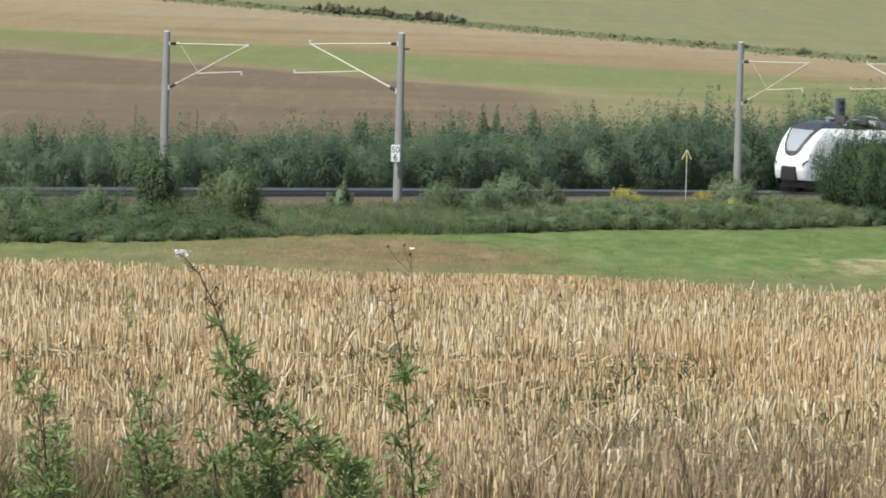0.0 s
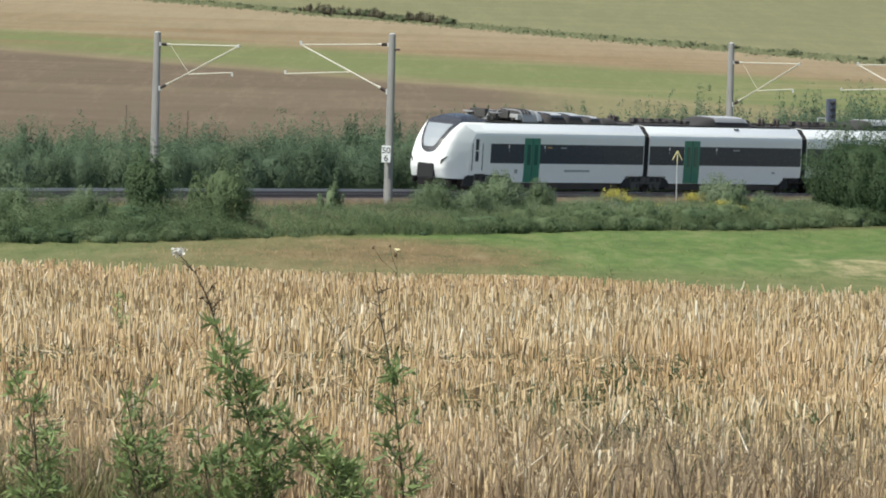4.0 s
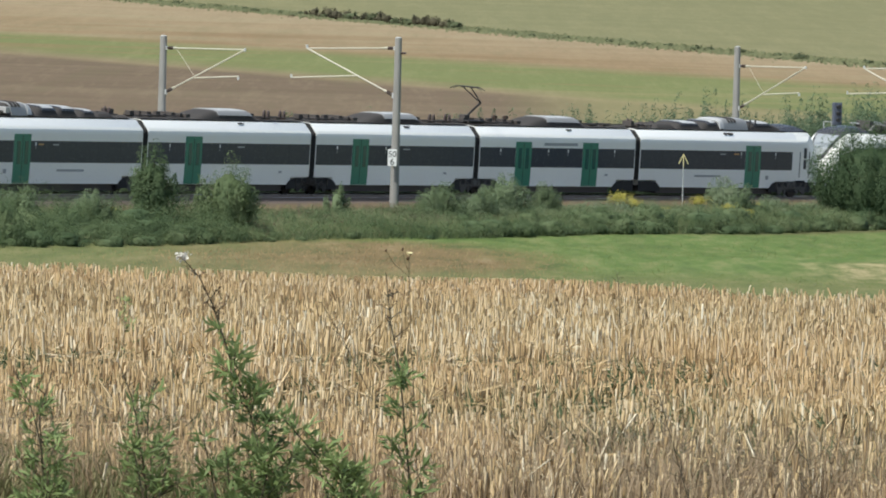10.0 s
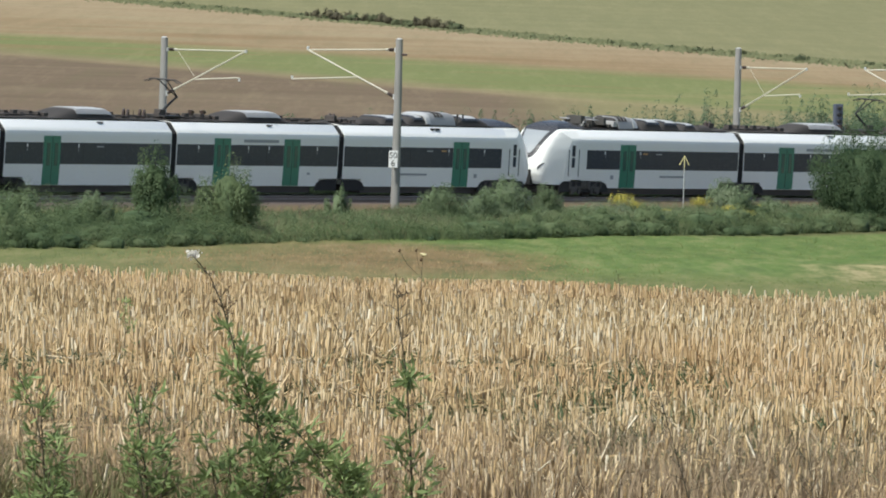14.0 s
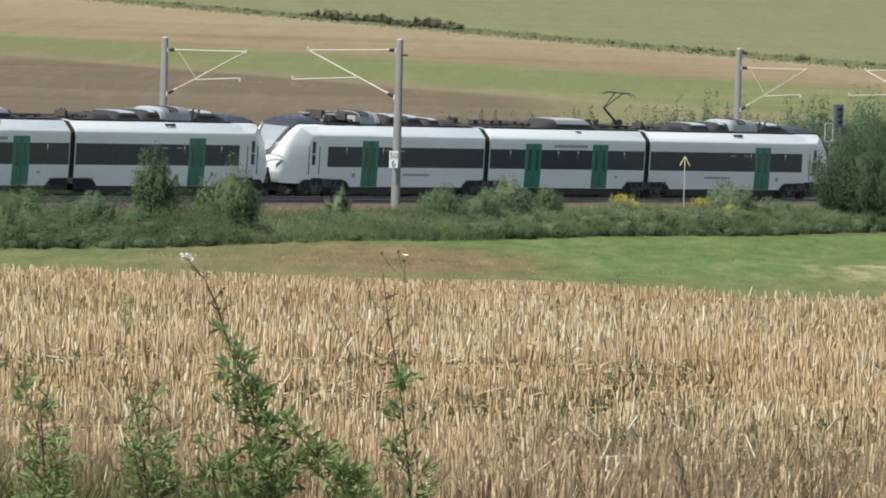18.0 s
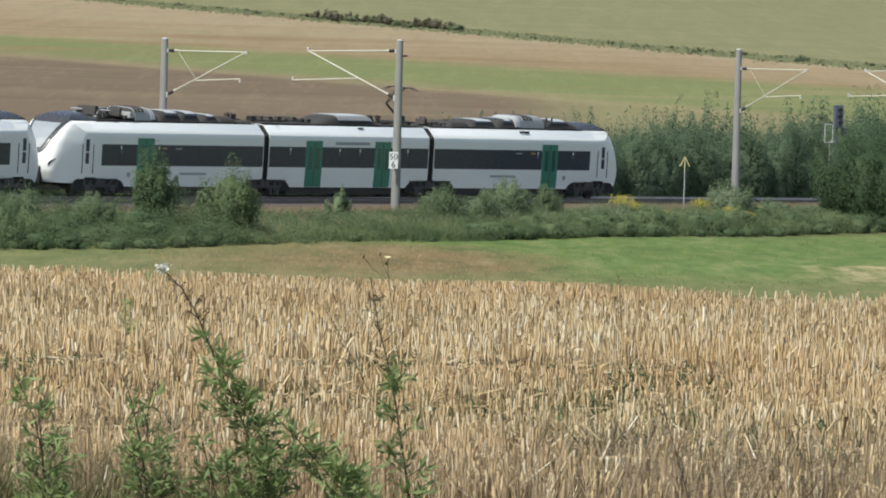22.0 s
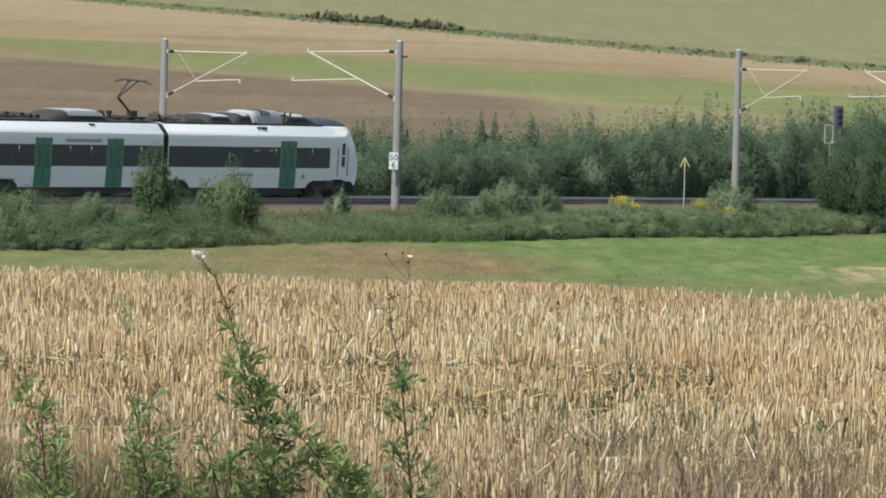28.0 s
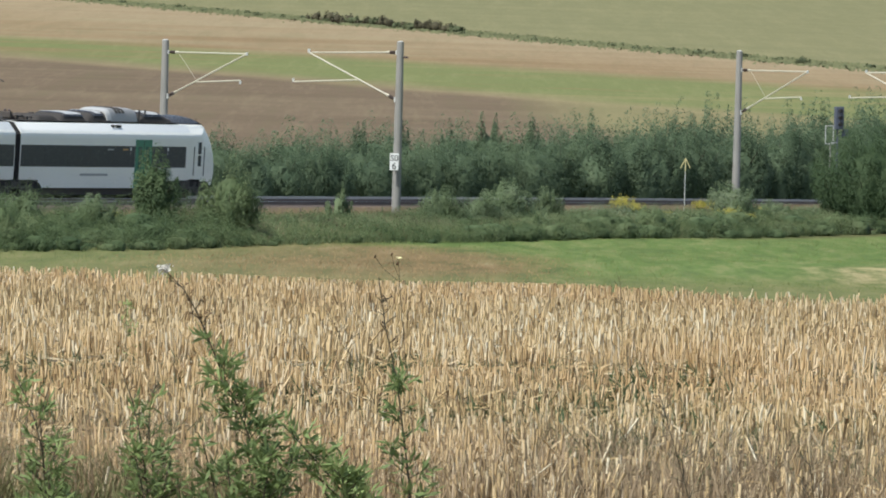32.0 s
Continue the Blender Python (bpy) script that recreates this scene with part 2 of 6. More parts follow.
def ground_material():
    """Soil, meadow, bank and the fields of the hill, told apart by where they lie."""
    n = Nodes("ground")
    geo = n.node("ShaderNodeNewGeometry")
    sep = n.node("ShaderNodeSeparateXYZ")
    n.link(geo.outputs["Position"], sep.inputs[0])
    X, Y = sep.outputs["X"], sep.outputs["Y"]
    pos = n.place(world=True)
    wob = n.math("MULTIPLY", n.math("SUBTRACT", n.noise(0.06, 4, 0.6, pos), 0.5), 22.0)

    def beyond(a, b, soft, sway=1.0):
        """1 beyond the line Y = a + b X, 0 before it."""
        d = n.math("SUBTRACT", n.math("ADD", Y, n.math("MULTIPLY", wob, sway)), n.math("ADD", n.math("MULTIPLY", X, b), a))
        return n.math("ADD", n.math("DIVIDE", d, soft), 0.5, clamp=True)

    fine = n.noise(3.0, 5, 0.65, pos)
    mid = n.noise(0.25, 5, 0.6, pos)
    strip = n.noise(0.07, 6, 0.68, n.place(0.3, 1.0, 1.0, world=True))
    blades = n.noise(9.0, 4, 0.7, n.place(1, 0.35, 1, world=True))
    soil = n.ramp(fine, [(0.3, (0.054, 0.037, 0.021)), (0.5, (0.110, 0.079, 0.044)), (0.7, (0.168, 0.127, 0.075))])
    mott = n.noise(0.75, 6, 0.72, n.place(1.0, 0.12, 1.0, world=True))
    meadow = n.mix(n.math("MULTIPLY", blades, 0.4), n.ramp(mott, [(0.36, (0.060, 0.104, 0.030)), (0.5, (0.094, 0.152, 0.040)), (0.62, (0.164, 0.186, 0.072))]), (0.090, 0.120, 0.038))
    dry = n.ramp(mott, [(0.36, (0.086, 0.088, 0.038)), (0.47, (0.146, 0.105, 0.052)), (0.58, (0.178, 0.122, 0.063)), (0.72, (0.240, 0.190, 0.110))])
    olive = n.ramp(mott, [(0.34, (0.098, 0.112, 0.045)), (0.5, (0.140, 0.138, 0.060)), (0.68, (0.195, 0.172, 0.085))])
    bank = n.mix(fine, (0.055, 0.075, 0.025), (0.13, 0.115, 0.055))
    plough = n.mix(n.math("MULTIPLY", fine, 0.6), n.ramp(strip, [(0.36, (0.112, 0.084, 0.055)), (0.5, (0.140, 0.100, 0.070)), (0.64, (0.166, 0.126, 0.084))]), (0.104, 0.079, 0.053))
    lime = n.ramp(strip, [(0.36, (0.172, 0.140, 0.068)), (0.46, (0.136, 0.156, 0.061)), (0.54, (0.142, 0.158, 0.064)), (0.64, (0.200, 0.176, 0.086))])
    tan = n.mix(n.math("MULTIPLY", fine, 0.35), n.ramp(strip, [(0.38, (0.190, 0.126, 0.068)), (0.5, (0.233, 0.166, 0.097)), (0.62, (0.240, 0.198, 0.118))]), (0.162, 0.119, 0.069))
    high = n.mix(n.math("MULTIPLY", mid, 0.5), n.ramp(strip, [(0.3, (0.157, 0.153, 0.081)), (0.7, (0.200, 0.183, 0.099))]), (0.132, 0.141, 0.065))
    # dry brown patch in the middle of the meadow, pale mown strip to its right
    def spot(x0, y0, rx, ry):
        dx = n.math("DIVIDE", n.math("SUBTRACT", X, x0), rx)
        dy = n.math("DIVIDE", n.math("SUBTRACT", Y, y0), ry)
        d = n.math("ADD", n.math("POWER", n.math("ABSOLUTE", dx), 2.0), n.math("POWER", n.math("ABSOLUTE", dy), 2.0))
        return n.math("SUBTRACT", n.math("ADD", 1.5, n.math("MULTIPLY", wob, 0.09)), d, clamp=True)

    col = n.mix(n.math("MULTIPLY", spot(-4.0, 322.0, 8.2, 36.0), 0.95), meadow, dry)
    col = n.mix(n.math("MULTIPLY", spot(-18.0, 318.0, 13.0, 60.0), 0.75), col, olive)
    pale = n.math("MULTIPLY", spot(21.2, 312.0, 6.6, 20.0), n.math("MULTIPLY", n.math("SUBTRACT", mott, 0.36, clamp=True), 5.0, clamp=True))
    col = n.mix(pale, col, n.ramp(mott, [(0.4, (0.190, 0.158, 0.080)), (0.6, (0.330, 0.285, 0.155))]))
    near = n.math("SUBTRACT", 1.0, beyond(303.0, 0.0, 26.0, 0.8), clamp=True)
    col = n.mix(n.math("MULTIPLY", near, 0.75), col, olive)
    col = n.mix(beyond(80.0, 0.0, 12.0, 0.0), soil, col)
    col = n.mix(beyond(373.0, 1.35, 5.0, 0.05), col, bank)
    col = n.mix(beyond(455.0, 1.2, 10.0, 0.2), col, plough)
    # the ploughed field runs out to the right in rough olive grass
    rough = n.math("MULTIPLY", n.math("DIVIDE", n.math("SUBTRACT", X, 4.0), 8.0, clamp=True), beyond(590.0, -4.0, 40.0, 0.6))
    col = n.mix(rough, col, n.mix(mid, (0.165, 0.158, 0.078), (0.205, 0.172, 0.092)))
    strawline = n.math("MULTIPLY", beyond(629.0, -1.75, 8.0, 0.4), n.math("ADD", 0.25, n.math("MULTIPLY", mid, 0.6)))
    col = n.mix(strawline, col, (0.235, 0.195, 0.110))
    col = n.mix(beyond(642.0, -1.80, 18.0, 0.7), col, lime)
    col = n.mix(beyond(716.0, -1.35, 22.0, 0.9), col, n.mix(beyond(775.0, -1.9, 70.0, 0.6), tan, n.mix(0.45, tan, (0.300, 0.245, 0.160))))
    col = n.mix(beyond(843.6, -2.66, 9.0, 0.35), col, high)
    # tufts, tracks and uneven growth, long in the direction of work
    tone = n.math("ADD", n.math("MULTIPLY", n.noise(0.42, 5, 0.7, n.place(1.0, 0.05, 1.0, world=True)), 0.6), n.math("MULTIPLY", n.noise(2.2, 4, 0.7, n.place(1.0, 0.04, 1.0, world=True)), 0.4))
    far = beyond(120.0, 0.0, 20.0, 0.0)
    dark = n.math("MULTIPLY", far, n.math("MULTIPLY", n.math("SUBTRACT", tone, 0.48, clamp=True), 1.5))
    light = n.math("MULTIPLY", far, n.math("MULTIPLY", n.math("SUBTRACT", 0.50, tone, clamp=True), 1.2))
    col = n.mix(dark, col, (0.115, 0.115, 0.055))
    col = n.mix(light, col, (0.30, 0.265, 0.15))
    n.bump(n.math("ADD", fine, blades), 0.5, 0.05)
    return n.done(col, 0.95, 0.0, 0.1)


M_GROUND = ground_material()


# ---------------------------------------------------------------- building helpers
def mesh(name, verts, faces, *mats):
    me = bpy.data.meshes.new(name)
    me.from_pydata([tuple(v) for v in verts], [], faces)
    for m in mats:
        me.materials.append(m)
    return me


def hang(ob, parent, m=None):
    ob.parent = parent
    ob.matrix_basis = m if m is not None else Matrix()
    return ob


def part(name, bm, material, parent, label="", m=None, smooth=False):
    """Link a bmesh, or a mesh that is shared, as one mesh object under a thing or part."""
    if isinstance(bm, bmesh.types.BMesh):
        me = bpy.data.meshes.new(name)
        bmesh.ops.recalc_face_normals(bm, faces=bm.faces[:])
        bm.to_mesh(me)
        bm.free()
        me.materials.append(material)
        if smooth:
            me.shade_smooth()
            me.set_sharp_from_angle(angle=radians(40))
    else:
        me = bm
    ob = new(name, me)
    if parent is not None:
        hang(ob, parent, m)
    elif m is not None:
        ob.matrix_basis = m
    if label:
        tagged(ob, label)
    return ob


def box(bm, x, y, z, sx, sy, sz, bevel=0.0, taper=1.0):
    """A block centred in x and y that stands on z."""
    r = bmesh.ops.create_cube(bm, size=1.0, matrix=Matrix.Translation((x, y, z + sz / 2)) @ Matrix.Diagonal((sx, sy, sz, 1)))
    if taper != 1.0:
        for v in r["verts"]:
            if v.co.z > z + sz / 2:
                v.co.x, v.co.y = x + (v.co.x - x) * taper, y + (v.co.y - y) * taper
    if bevel:
        es = list({e for v in r["verts"] for e in v.link_edges})
        bmesh.ops.bevel(bm, geom=es, offset=bevel, segments=2, affect="EDGES", profile=0.6)
    return bm


def rod(bm, a, b, r, r2=None, seg=8):
    a, b = Vector(a), Vector(b)
    d = b - a
    m = Matrix.Translation((a + b) / 2) @ d.to_track_quat("Z", "Y").to_matrix().to_4x4()
    bmesh.ops.create_cone(bm, cap_ends=True, segments=seg, radius1=r, radius2=r if r2 is None else r2, depth=d.length, matrix=m)
    return bm


def B():
    return bmesh.new()


def tube(bm, pts, radii, seg=6):
    """One bent tapering tube through the points."""
    rings = []
    for i, (p, r) in enumerate(zip(pts, radii)):
        d = Vector(pts[min(i + 1, len(pts) - 1)]) - Vector(pts[max(i - 1, 0)])
        u = d.cross(Vector((0, 1, 0.01))).normalized()
        v = d.cross(u).normalized()
        rings.append([bm.verts.new(Vector(p) + (u * math.cos(k * 2 * math.pi / seg) + v * math.sin(k * 2 * math.pi / seg)) * r) for k in range(seg)])
    for a_, b_ in zip(rings, rings[1:]):
        for k in range(seg):
            bm.faces.new((a_[k], a_[(k + 1) % seg], b_[(k + 1) % seg], b_[k]))
    bm.faces.new(rings[0])
    bm.faces.new(rings[-1])
    return bm


# ---------------------------------------------------------------- plan: a railway on a curve
RAD, TH0, MID = 571.88, radians(29.8216), 397.44
CX, CY = math.cos(TH0) * RAD, MID - math.sin(TH0) * RAD
CANT, LIFT = 3.4, 0.14


def on_track(s, q=0.0, z=0.0):
    """The place s metres along the far track and q metres from its middle towards the field."""
    a = TH0 + s / RAD
    return Vector((CX - (RAD - q) * math.cos(a), CY + (RAD - q) * math.sin(a), z))


def track_pose(s, q=0.0, z=0.0, cant=0.0):
    a = TH0 + s / RAD
    p = on_track(s, q, z + LIFT)
    return pose(p.x, p.y, p.z, cant, 0, 90 - math.degrees(a))


def smooth(a, b, x):
    t = np.clip((x - a) / (b - a), 0, 1)
    return t * t * (3 - 2 * t)


def ground_z(x, y):
    x, y = np.asarray(x, float), np.asarray(y, float)
    q = RAD - np.hypot(x - CX, y - CY)
    field = 3.75 + 0.012 * np.sin(x * 1.7) + 0.012 * np.sin(y * 1.3 + x)
    low = -1.55 + 0.012 * np.clip(x, -60, 60) + 0.05 * np.sin(x * 0.21 + y * 0.13)
    z = field + (low - field) * smooth(58, 225, y)
    z = np.where(y > 58, z - 0.9 * smooth(58, 100, y) * (1 - smooth(150, 230, y)), z)
    z = np.where(y > 260, low + (-0.72 - low) * smooth(14.0, 8.6, q), z)
    up = np.maximum(0, y - 430)
    hill = -0.6 + 0.03 * up - 0.03 * np.maximum(0, up - 1100) * smooth(0, 900, up - 1100)
    z = np.where((y > 260) & (q < -5), -0.72 + (hill + 0.72) * smooth(-5, -22, q), z)
    return z


# ---------------------------------------------------------------- ground
def axis(stops):
    out = []
    for a, b, step in stops:
        out += list(np.arange(a, b, step))
    return np.array(out + [stops[-1][1]])


def grid_mesh(xs, ys):
    gx, gy = np.meshgrid(xs, ys)
    gz = ground_z(gx, gy)
    verts = np.stack([gx, gy, gz], -1).reshape(-1, 3)
    w = len(xs)
    i = (np.arange(len(ys) - 1)[:, None] * w + np.arange(w - 1)[None, :]).ravel()
    return verts, np.stack([i, i + 1, i + w + 1, i + w], -1).tolist()


gxs = np.unique(np.concatenate([axis([(-3000, -300, 150), (-300, -60, 12), (-60, 70, 1.6), (70, 300, 11.5), (300, 3000, 150)])]))
gys = np.unique(np.concatenate([axis([(-600, 0, 60), (0, 20, 5), (20, 75, 1.0), (75, 260, 4), (260, 330, 2), (330, 500, 1.6), (500, 1000, 10), (1000, 4600, 120)])]))
gv, gf = grid_mesh(gxs, gys)
gm = mesh("ground", gv, gf, M_GROUND)
gm.shade_smooth()
tagged(new("ground", gm), "stubble field, green meadow and farmed hill on one ground", "ground", kind="structure")


# ---------------------------------------------------------------- track
S0, S1 = -170.0, 190.0


def sweep(profile, s0=S0, s1=S1, step=2.0, closed=True):
    """Sweep a cross section of (q, z) along the curve."""
    ss = np.arange(s0, s1 + 0.01, step)
    verts = [on_track(s, q, z + LIFT) for s in ss for q, z in profile]
    k = len(profile)
    faces = []
    for i in range(len(ss) - 1):
        for j in range(k if closed else k - 1):
            a, b = i * k + j, i * k + (j + 1) % k
            faces.append((a, b, b + k, a + k))
    return verts, faces


tilt = math.tan(radians(CANT))
bed = mesh("ballast_bed", *sweep([(2.4, -0.08), (4, -0.17), (6.0, -0.29), (7.3, -0.88)], closed=False), M_BALLAST)
far_bed = mesh("ballast_bed", *sweep([(-3.6, -0.9), (-2.3, -0.12), (0, -0.2), (1.9, -0.31), (2.4, -0.08)], closed=False), M_BALLAST_PALE)
tagged(new("ballast_bed", far_bed), "pale grey stone ballast under the far track", "ballast", kind="structure")
tagged(new("ballast_bed", bed), "rusty brown stone ballast under the near track", "ballast", kind="structure")
sl_v, sl_f = [], []
for track_q in (0.0, 4.0):
    for s in np.arange(-90, 110, 0.6):
        m = track_pose(s, track_q, -0.28, CANT)
        b = len(sl_v)
        for dx in (-0.13, 0.13):
            for dy in (-1.3, 1.3):
                for dz in (0.0, 0.075):
                    sl_v.append(m @ Vector((dx, dy, dz)))
        sl_f += [(b + i, b + j, b + k, b + l) for i, j, k, l in ((0, 1, 3, 2), (4, 6, 7, 5), (1, 5, 7, 3), (0, 4, 5, 1), (2, 3, 7, 6))]
tagged(new("railway_sleepers", mesh("railway_sleepers", sl_v, sl_f, M_SLEEPER)), "weathered concrete sleepers bedded in ballast", "sleepers", kind="stuff")
for track_q in (0.0, 4.0):
    for side in (-1, 1):
        c, z = track_q + side * 0.7535, -side * 0.7535 * tilt
        rail = new("rail", mesh("rail", *sweep([(c - 0.07, z - 0.17), (c - 0.07, z - 0.15), (c - 0.015, z - 0.12), (c - 0.015, z - 0.04), (c - 0.035, z - 0.03), (c - 0.035, z - 0.002),
                                                (c + 0.035, z - 0.002), (c + 0.035, z - 0.03), (c + 0.015, z - 0.04), (c + 0.015, z - 0.12), (c + 0.07, z - 0.15), (c + 0.07, z - 0.17)]), M_RAIL_PALE if track_q + side < 0 else M_RAIL))
        tagged(rail, "pale grey steel rail with a worn shiny top" if track_q + side < 0 else "rusty steel rail with a worn shiny top", "rail", "rails of the double track")
        part("rail_head", mesh("rail_head", *sweep([(c - 0.034, z - 0.002), (c - 0.03, z + 0.002), (c + 0.03, z + 0.002), (c + 0.034, z - 0.002)]), M_RAILTOP), None, rail, "polished running surface")


# ---------------------------------------------------------------- overhead line masts
def catenary_mast(s, q, reach, top, height_in, steady, label, zt=7.08, zb=4.92, zs=5.68, rise=0.0):
    """A round concrete mast with a tubular cantilever. reach: which way the arm points (+1 towards the field)."""
    base = float(ground_z(*on_track(s, q)[:2])) - 0.3
    a = TH0 + s / RAD
    p = on_track(s, q)
    mast = tagged(new("catenary_mast"), label, "mast", "masts of the overhead line")
    mast.matrix_basis = pose(p.x, p.y, base, 0, 0, 90 - math.degrees(a))
    h = top - base
    part("pole", rod(B(), (0, 0, 0), (0, 0, h), 0.225, 0.165, 20), M_CONC, mast, "tapered grey concrete pole", smooth=True)
    part("pole_cap", rod(B(), (0, 0, h), (0, 0, h + 0.05), 0.15, 0.08, 16), M_STEEL, mast)
    d = -reach                                     # local y points away from the field
    zt, zb, zs = zt - base, zb - base, zs - base
    ins = B()
    rod(ins, (0, d * 0.2, zt), (0, d * 0.62, zt), 0.035)
    for i in range(3):
        rod(ins, (0, d * (0.32 + i * 0.08), zt), (0, d * (0.36 + i * 0.08), zt), 0.085)
    part("insulator", ins, M_INSUL, mast, "dark ribbed insulator")
    ins = B()
    up = Vector((0, d * (height_in - 0.3), zt - zb)).normalized()
    o = Vector((0, d * 0.2, zb))
    rod(ins, o, o + up * 0.45, 0.035)
    for i in range(3):
        rod(ins, o + up * (0.14 + i * 0.08), o + up * (0.18 + i * 0.08), 0.085)
    part("insulator", ins, M_INSUL, mast, "dark ribbed insulator")
    part("insulator_cap", rod(B(), o + up * 0.40, o + up * 0.56, 0.062), M_TUBE, mast, "pale end cap of the insulator")
    part("insulator_cap", rod(B(), (0, d * 0.56, zt), (0, d * 0.72, zt), 0.06), M_TUBE, mast, "pale end cap of the insulator")
    part("bracket", box(B(), 0, d * 0.19, zt - 0.09, 0.12, 0.08, 0.18, 0.01), M_STEEL, mast)
    part("bracket", box(B(), 0, d * 0.2, zb - 0.12, 0.12, 0.1, 0.24, 0.01), M_STEEL, mast)
    part("top_tube", rod(B(), (0, d * 0.6, zt), (0, d * height_in, zt - rise), 0.034, seg=10), M_TUBE, mast, smooth=True)
    part("diagonal_tube", rod(B(), o + up * 0.45, (0, d * (height_in + 0.05), zt - rise + 0.02), 0.038, seg=10), M_TUBE, mast, smooth=True)
    z0, z1 = (zs - 0.10, zs + 0.03) if reach > 0 else (zs + 0.03, zs - 0.04 - rise)
    f = (z0 - zb) / (zt - zb)
    part("steady_tube", rod(B(), (0, d * (0.3 + (height_in - 0.3) * f * 1.02), z0), (0, d * steady, z1), 0.032, seg=10), M_TUBE, mast, smooth=True)
    part("clamp", box(B(), 0, d * height_in, zt - 0.08, 0.08, 0.12, 0.15, 0.02), M_STEEL, mast)
    part("clamp", box(B(), 0, d * steady, zs - 0.14, 0.05, 0.1, 0.16, 0.01), M_STEEL, mast)
    if steady < 4.4:
        part("stay_wire", rod(B(), (0, d * 0.75, zt - 0.05), (0, d * (0.3 + (height_in - 0.3) * f), zs + 0.05), 0.012, seg=5), M_TUBE, mast)
    else:
        part("anchor_bolt", rod(B(), (0, -d * 0.15, zt - 0.22), (0, -d * 0.42, zt - 0.22), 0.05), M_INSUL, mast)
    return mast, base


far_mast = "tall grey concrete mast with a cantilever behind the track"
near_mast = "tall grey concrete mast with a cantilever before the track"
catenary_mast(-20.9, -3.8, 1, 7.55, 4.46, 4.15, far_mast, 6.99, 4.88, 5.69)
catenary_mast(-18.78, 7.8, -1, 7.75, 4.93, 5.75, "tall grey concrete mast before the track carrying a board", 7.25, 5.02, 5.88, 0.10)
catenary_mast(36.23, -3.8, 1, 8.10, 4.3, 3.95, far_mast, 7.08, 4.80, 5.68)
catenary_mast(38.2, 7.8, -1, 8.05, 4.80, 5.8, near_mast, 7.20, 5.0, 5.86, 0.08)


def text_mesh(body, size, material, depth=0.004):
    cu = bpy.data.curves.new("text", "FONT")
    cu.body, cu.size, cu.align_x, cu.extrude = body, size, "CENTER", depth
    ob = bpy.data.objects.new("text", cu)
    scene.collection.objects.link(ob)
    me = bpy.data.meshes.new_from_object(ob.evaluated_get(bpy.context.evaluated_depsgraph_get()))
    bpy.data.objects.remove(ob)
    bpy.data.curves.remove(cu)
    me.materials.clear()
    me.materials.append(material)
    return me


def distance_board():
    """The white board with its kilometre figures, clamped to the near mast and facing the field and the trains."""
    p = on_track(-19.0, 7.8)
    ob = tagged(new("distance_board"), "white enamel kilometre board with black figures on a mast", "sign")
    ob.matrix_basis = pose(p.x - 0.04, p.y - 0.33, 1.68, 0, 0, 6)
    part("plate", box(B(), 0, 0, 0, 0.42, 0.03, 0.80, 0.008), M_SIGN, ob)
    for word, z, size in (("50", 0.44, 0.40), ("6", 0.06, 0.44)):
        part("figure", text_mesh(word, size, M_INK), None, ob, "black figure " + word, pose(0, -0.019, z, 90))
    for z in (0.2, 0.6):
        part("clamp_band", box(B(), 0, 0.12, z, 0.1, 0.22, 0.04), M_STEEL, ob)


distance_board()


def arrow_sign():
    """The whistle-board-like yellow arrow on a thin post."""
    x, y = on_track(9.9, 8.4)[:2]
    z = float(ground_z(x, y))
    ob = tagged(new("arrow_sign"), "yellow chevron arrow on a thin grey post beside the track", "sign")
    ob.matrix_basis = pose(x, y, z - 0.1)
    h = 2.52 - z
    part("post", rod(B(), (0, 0, 0), (0, 0, h), 0.026), M_STEEL, ob, smooth=True)
    for sx in (-1, 1):
        bm = B()
        rod(bm, (sx * 0.24, -0.05, h - 0.46), (0, -0.05, h + 0.02), 0.024, seg=6)
        part("arrow_bar", bm, M_YELLOW, ob)
    part("arrow_stem", box(B(), 0, -0.05, h - 0.62, 0.04, 0.03, 0.55, 0.005), M_YELLOW, ob)


arrow_sign()


def railway_signal():
    x, y = on_track(49.0, -5.3)[:2]
    z = float(ground_z(x, y))
    ob = tagged(new("railway_signal"), "dark blue-grey signal head on a steel post among shrubs", "signal")
    ob.matrix_basis = pose(x, y, z - 0.2, 0, 0, 20)
    h = 5.35 - z
    part("post", rod(B(), (0, 0, 0), (0, 0, h), 0.06), M_SIGNAL, ob, smooth=True)
    part("signal_head", box(B(), 0, -0.16, h - 1.15, 0.48, 0.3, 1.25, 0.03), M_SIGNAL, ob)
    for i in range(3):
        hood = B()
        rod(hood, (0, -0.3, h - 0.85 + i * 0.36), (0, -0.5, h - 0.87 + i * 0.36), 0.11, seg=12)
        part("lamp_hood", hood, M_BLACK, ob)
    part("lower_box", box(B(), 0.42, -0.1, h - 1.6, 0.3, 0.25, 0.45, 0.02), M_SIGNAL, ob)
    bm = B()
    for x0, z0, sx, sz in ((-0.75, h - 2.0, 0.05, 1.05), (-0.28, h - 2.0, 0.05, 1.05), (-0.515, h - 2.0, 0.5, 0.05), (-0.515, h - 1.0, 0.5, 0.05)):
        box(bm, x0, -0.1, z0, sx, 0.05, sz)
    part("ladder_cage", bm, M_STEEL, ob, "pale steel frame")
    part("cage_post", rod(B(), (-0.45, -0.1, 0), (-0.45, -0.1, h - 2.0), 0.035), M_CONC, ob)
    part("cage_arm", rod(B(), (-0.45, -0.1, h - 1.9), (0, 0, h - 1.9), 0.03), M_STEEL, ob)


railway_signal()


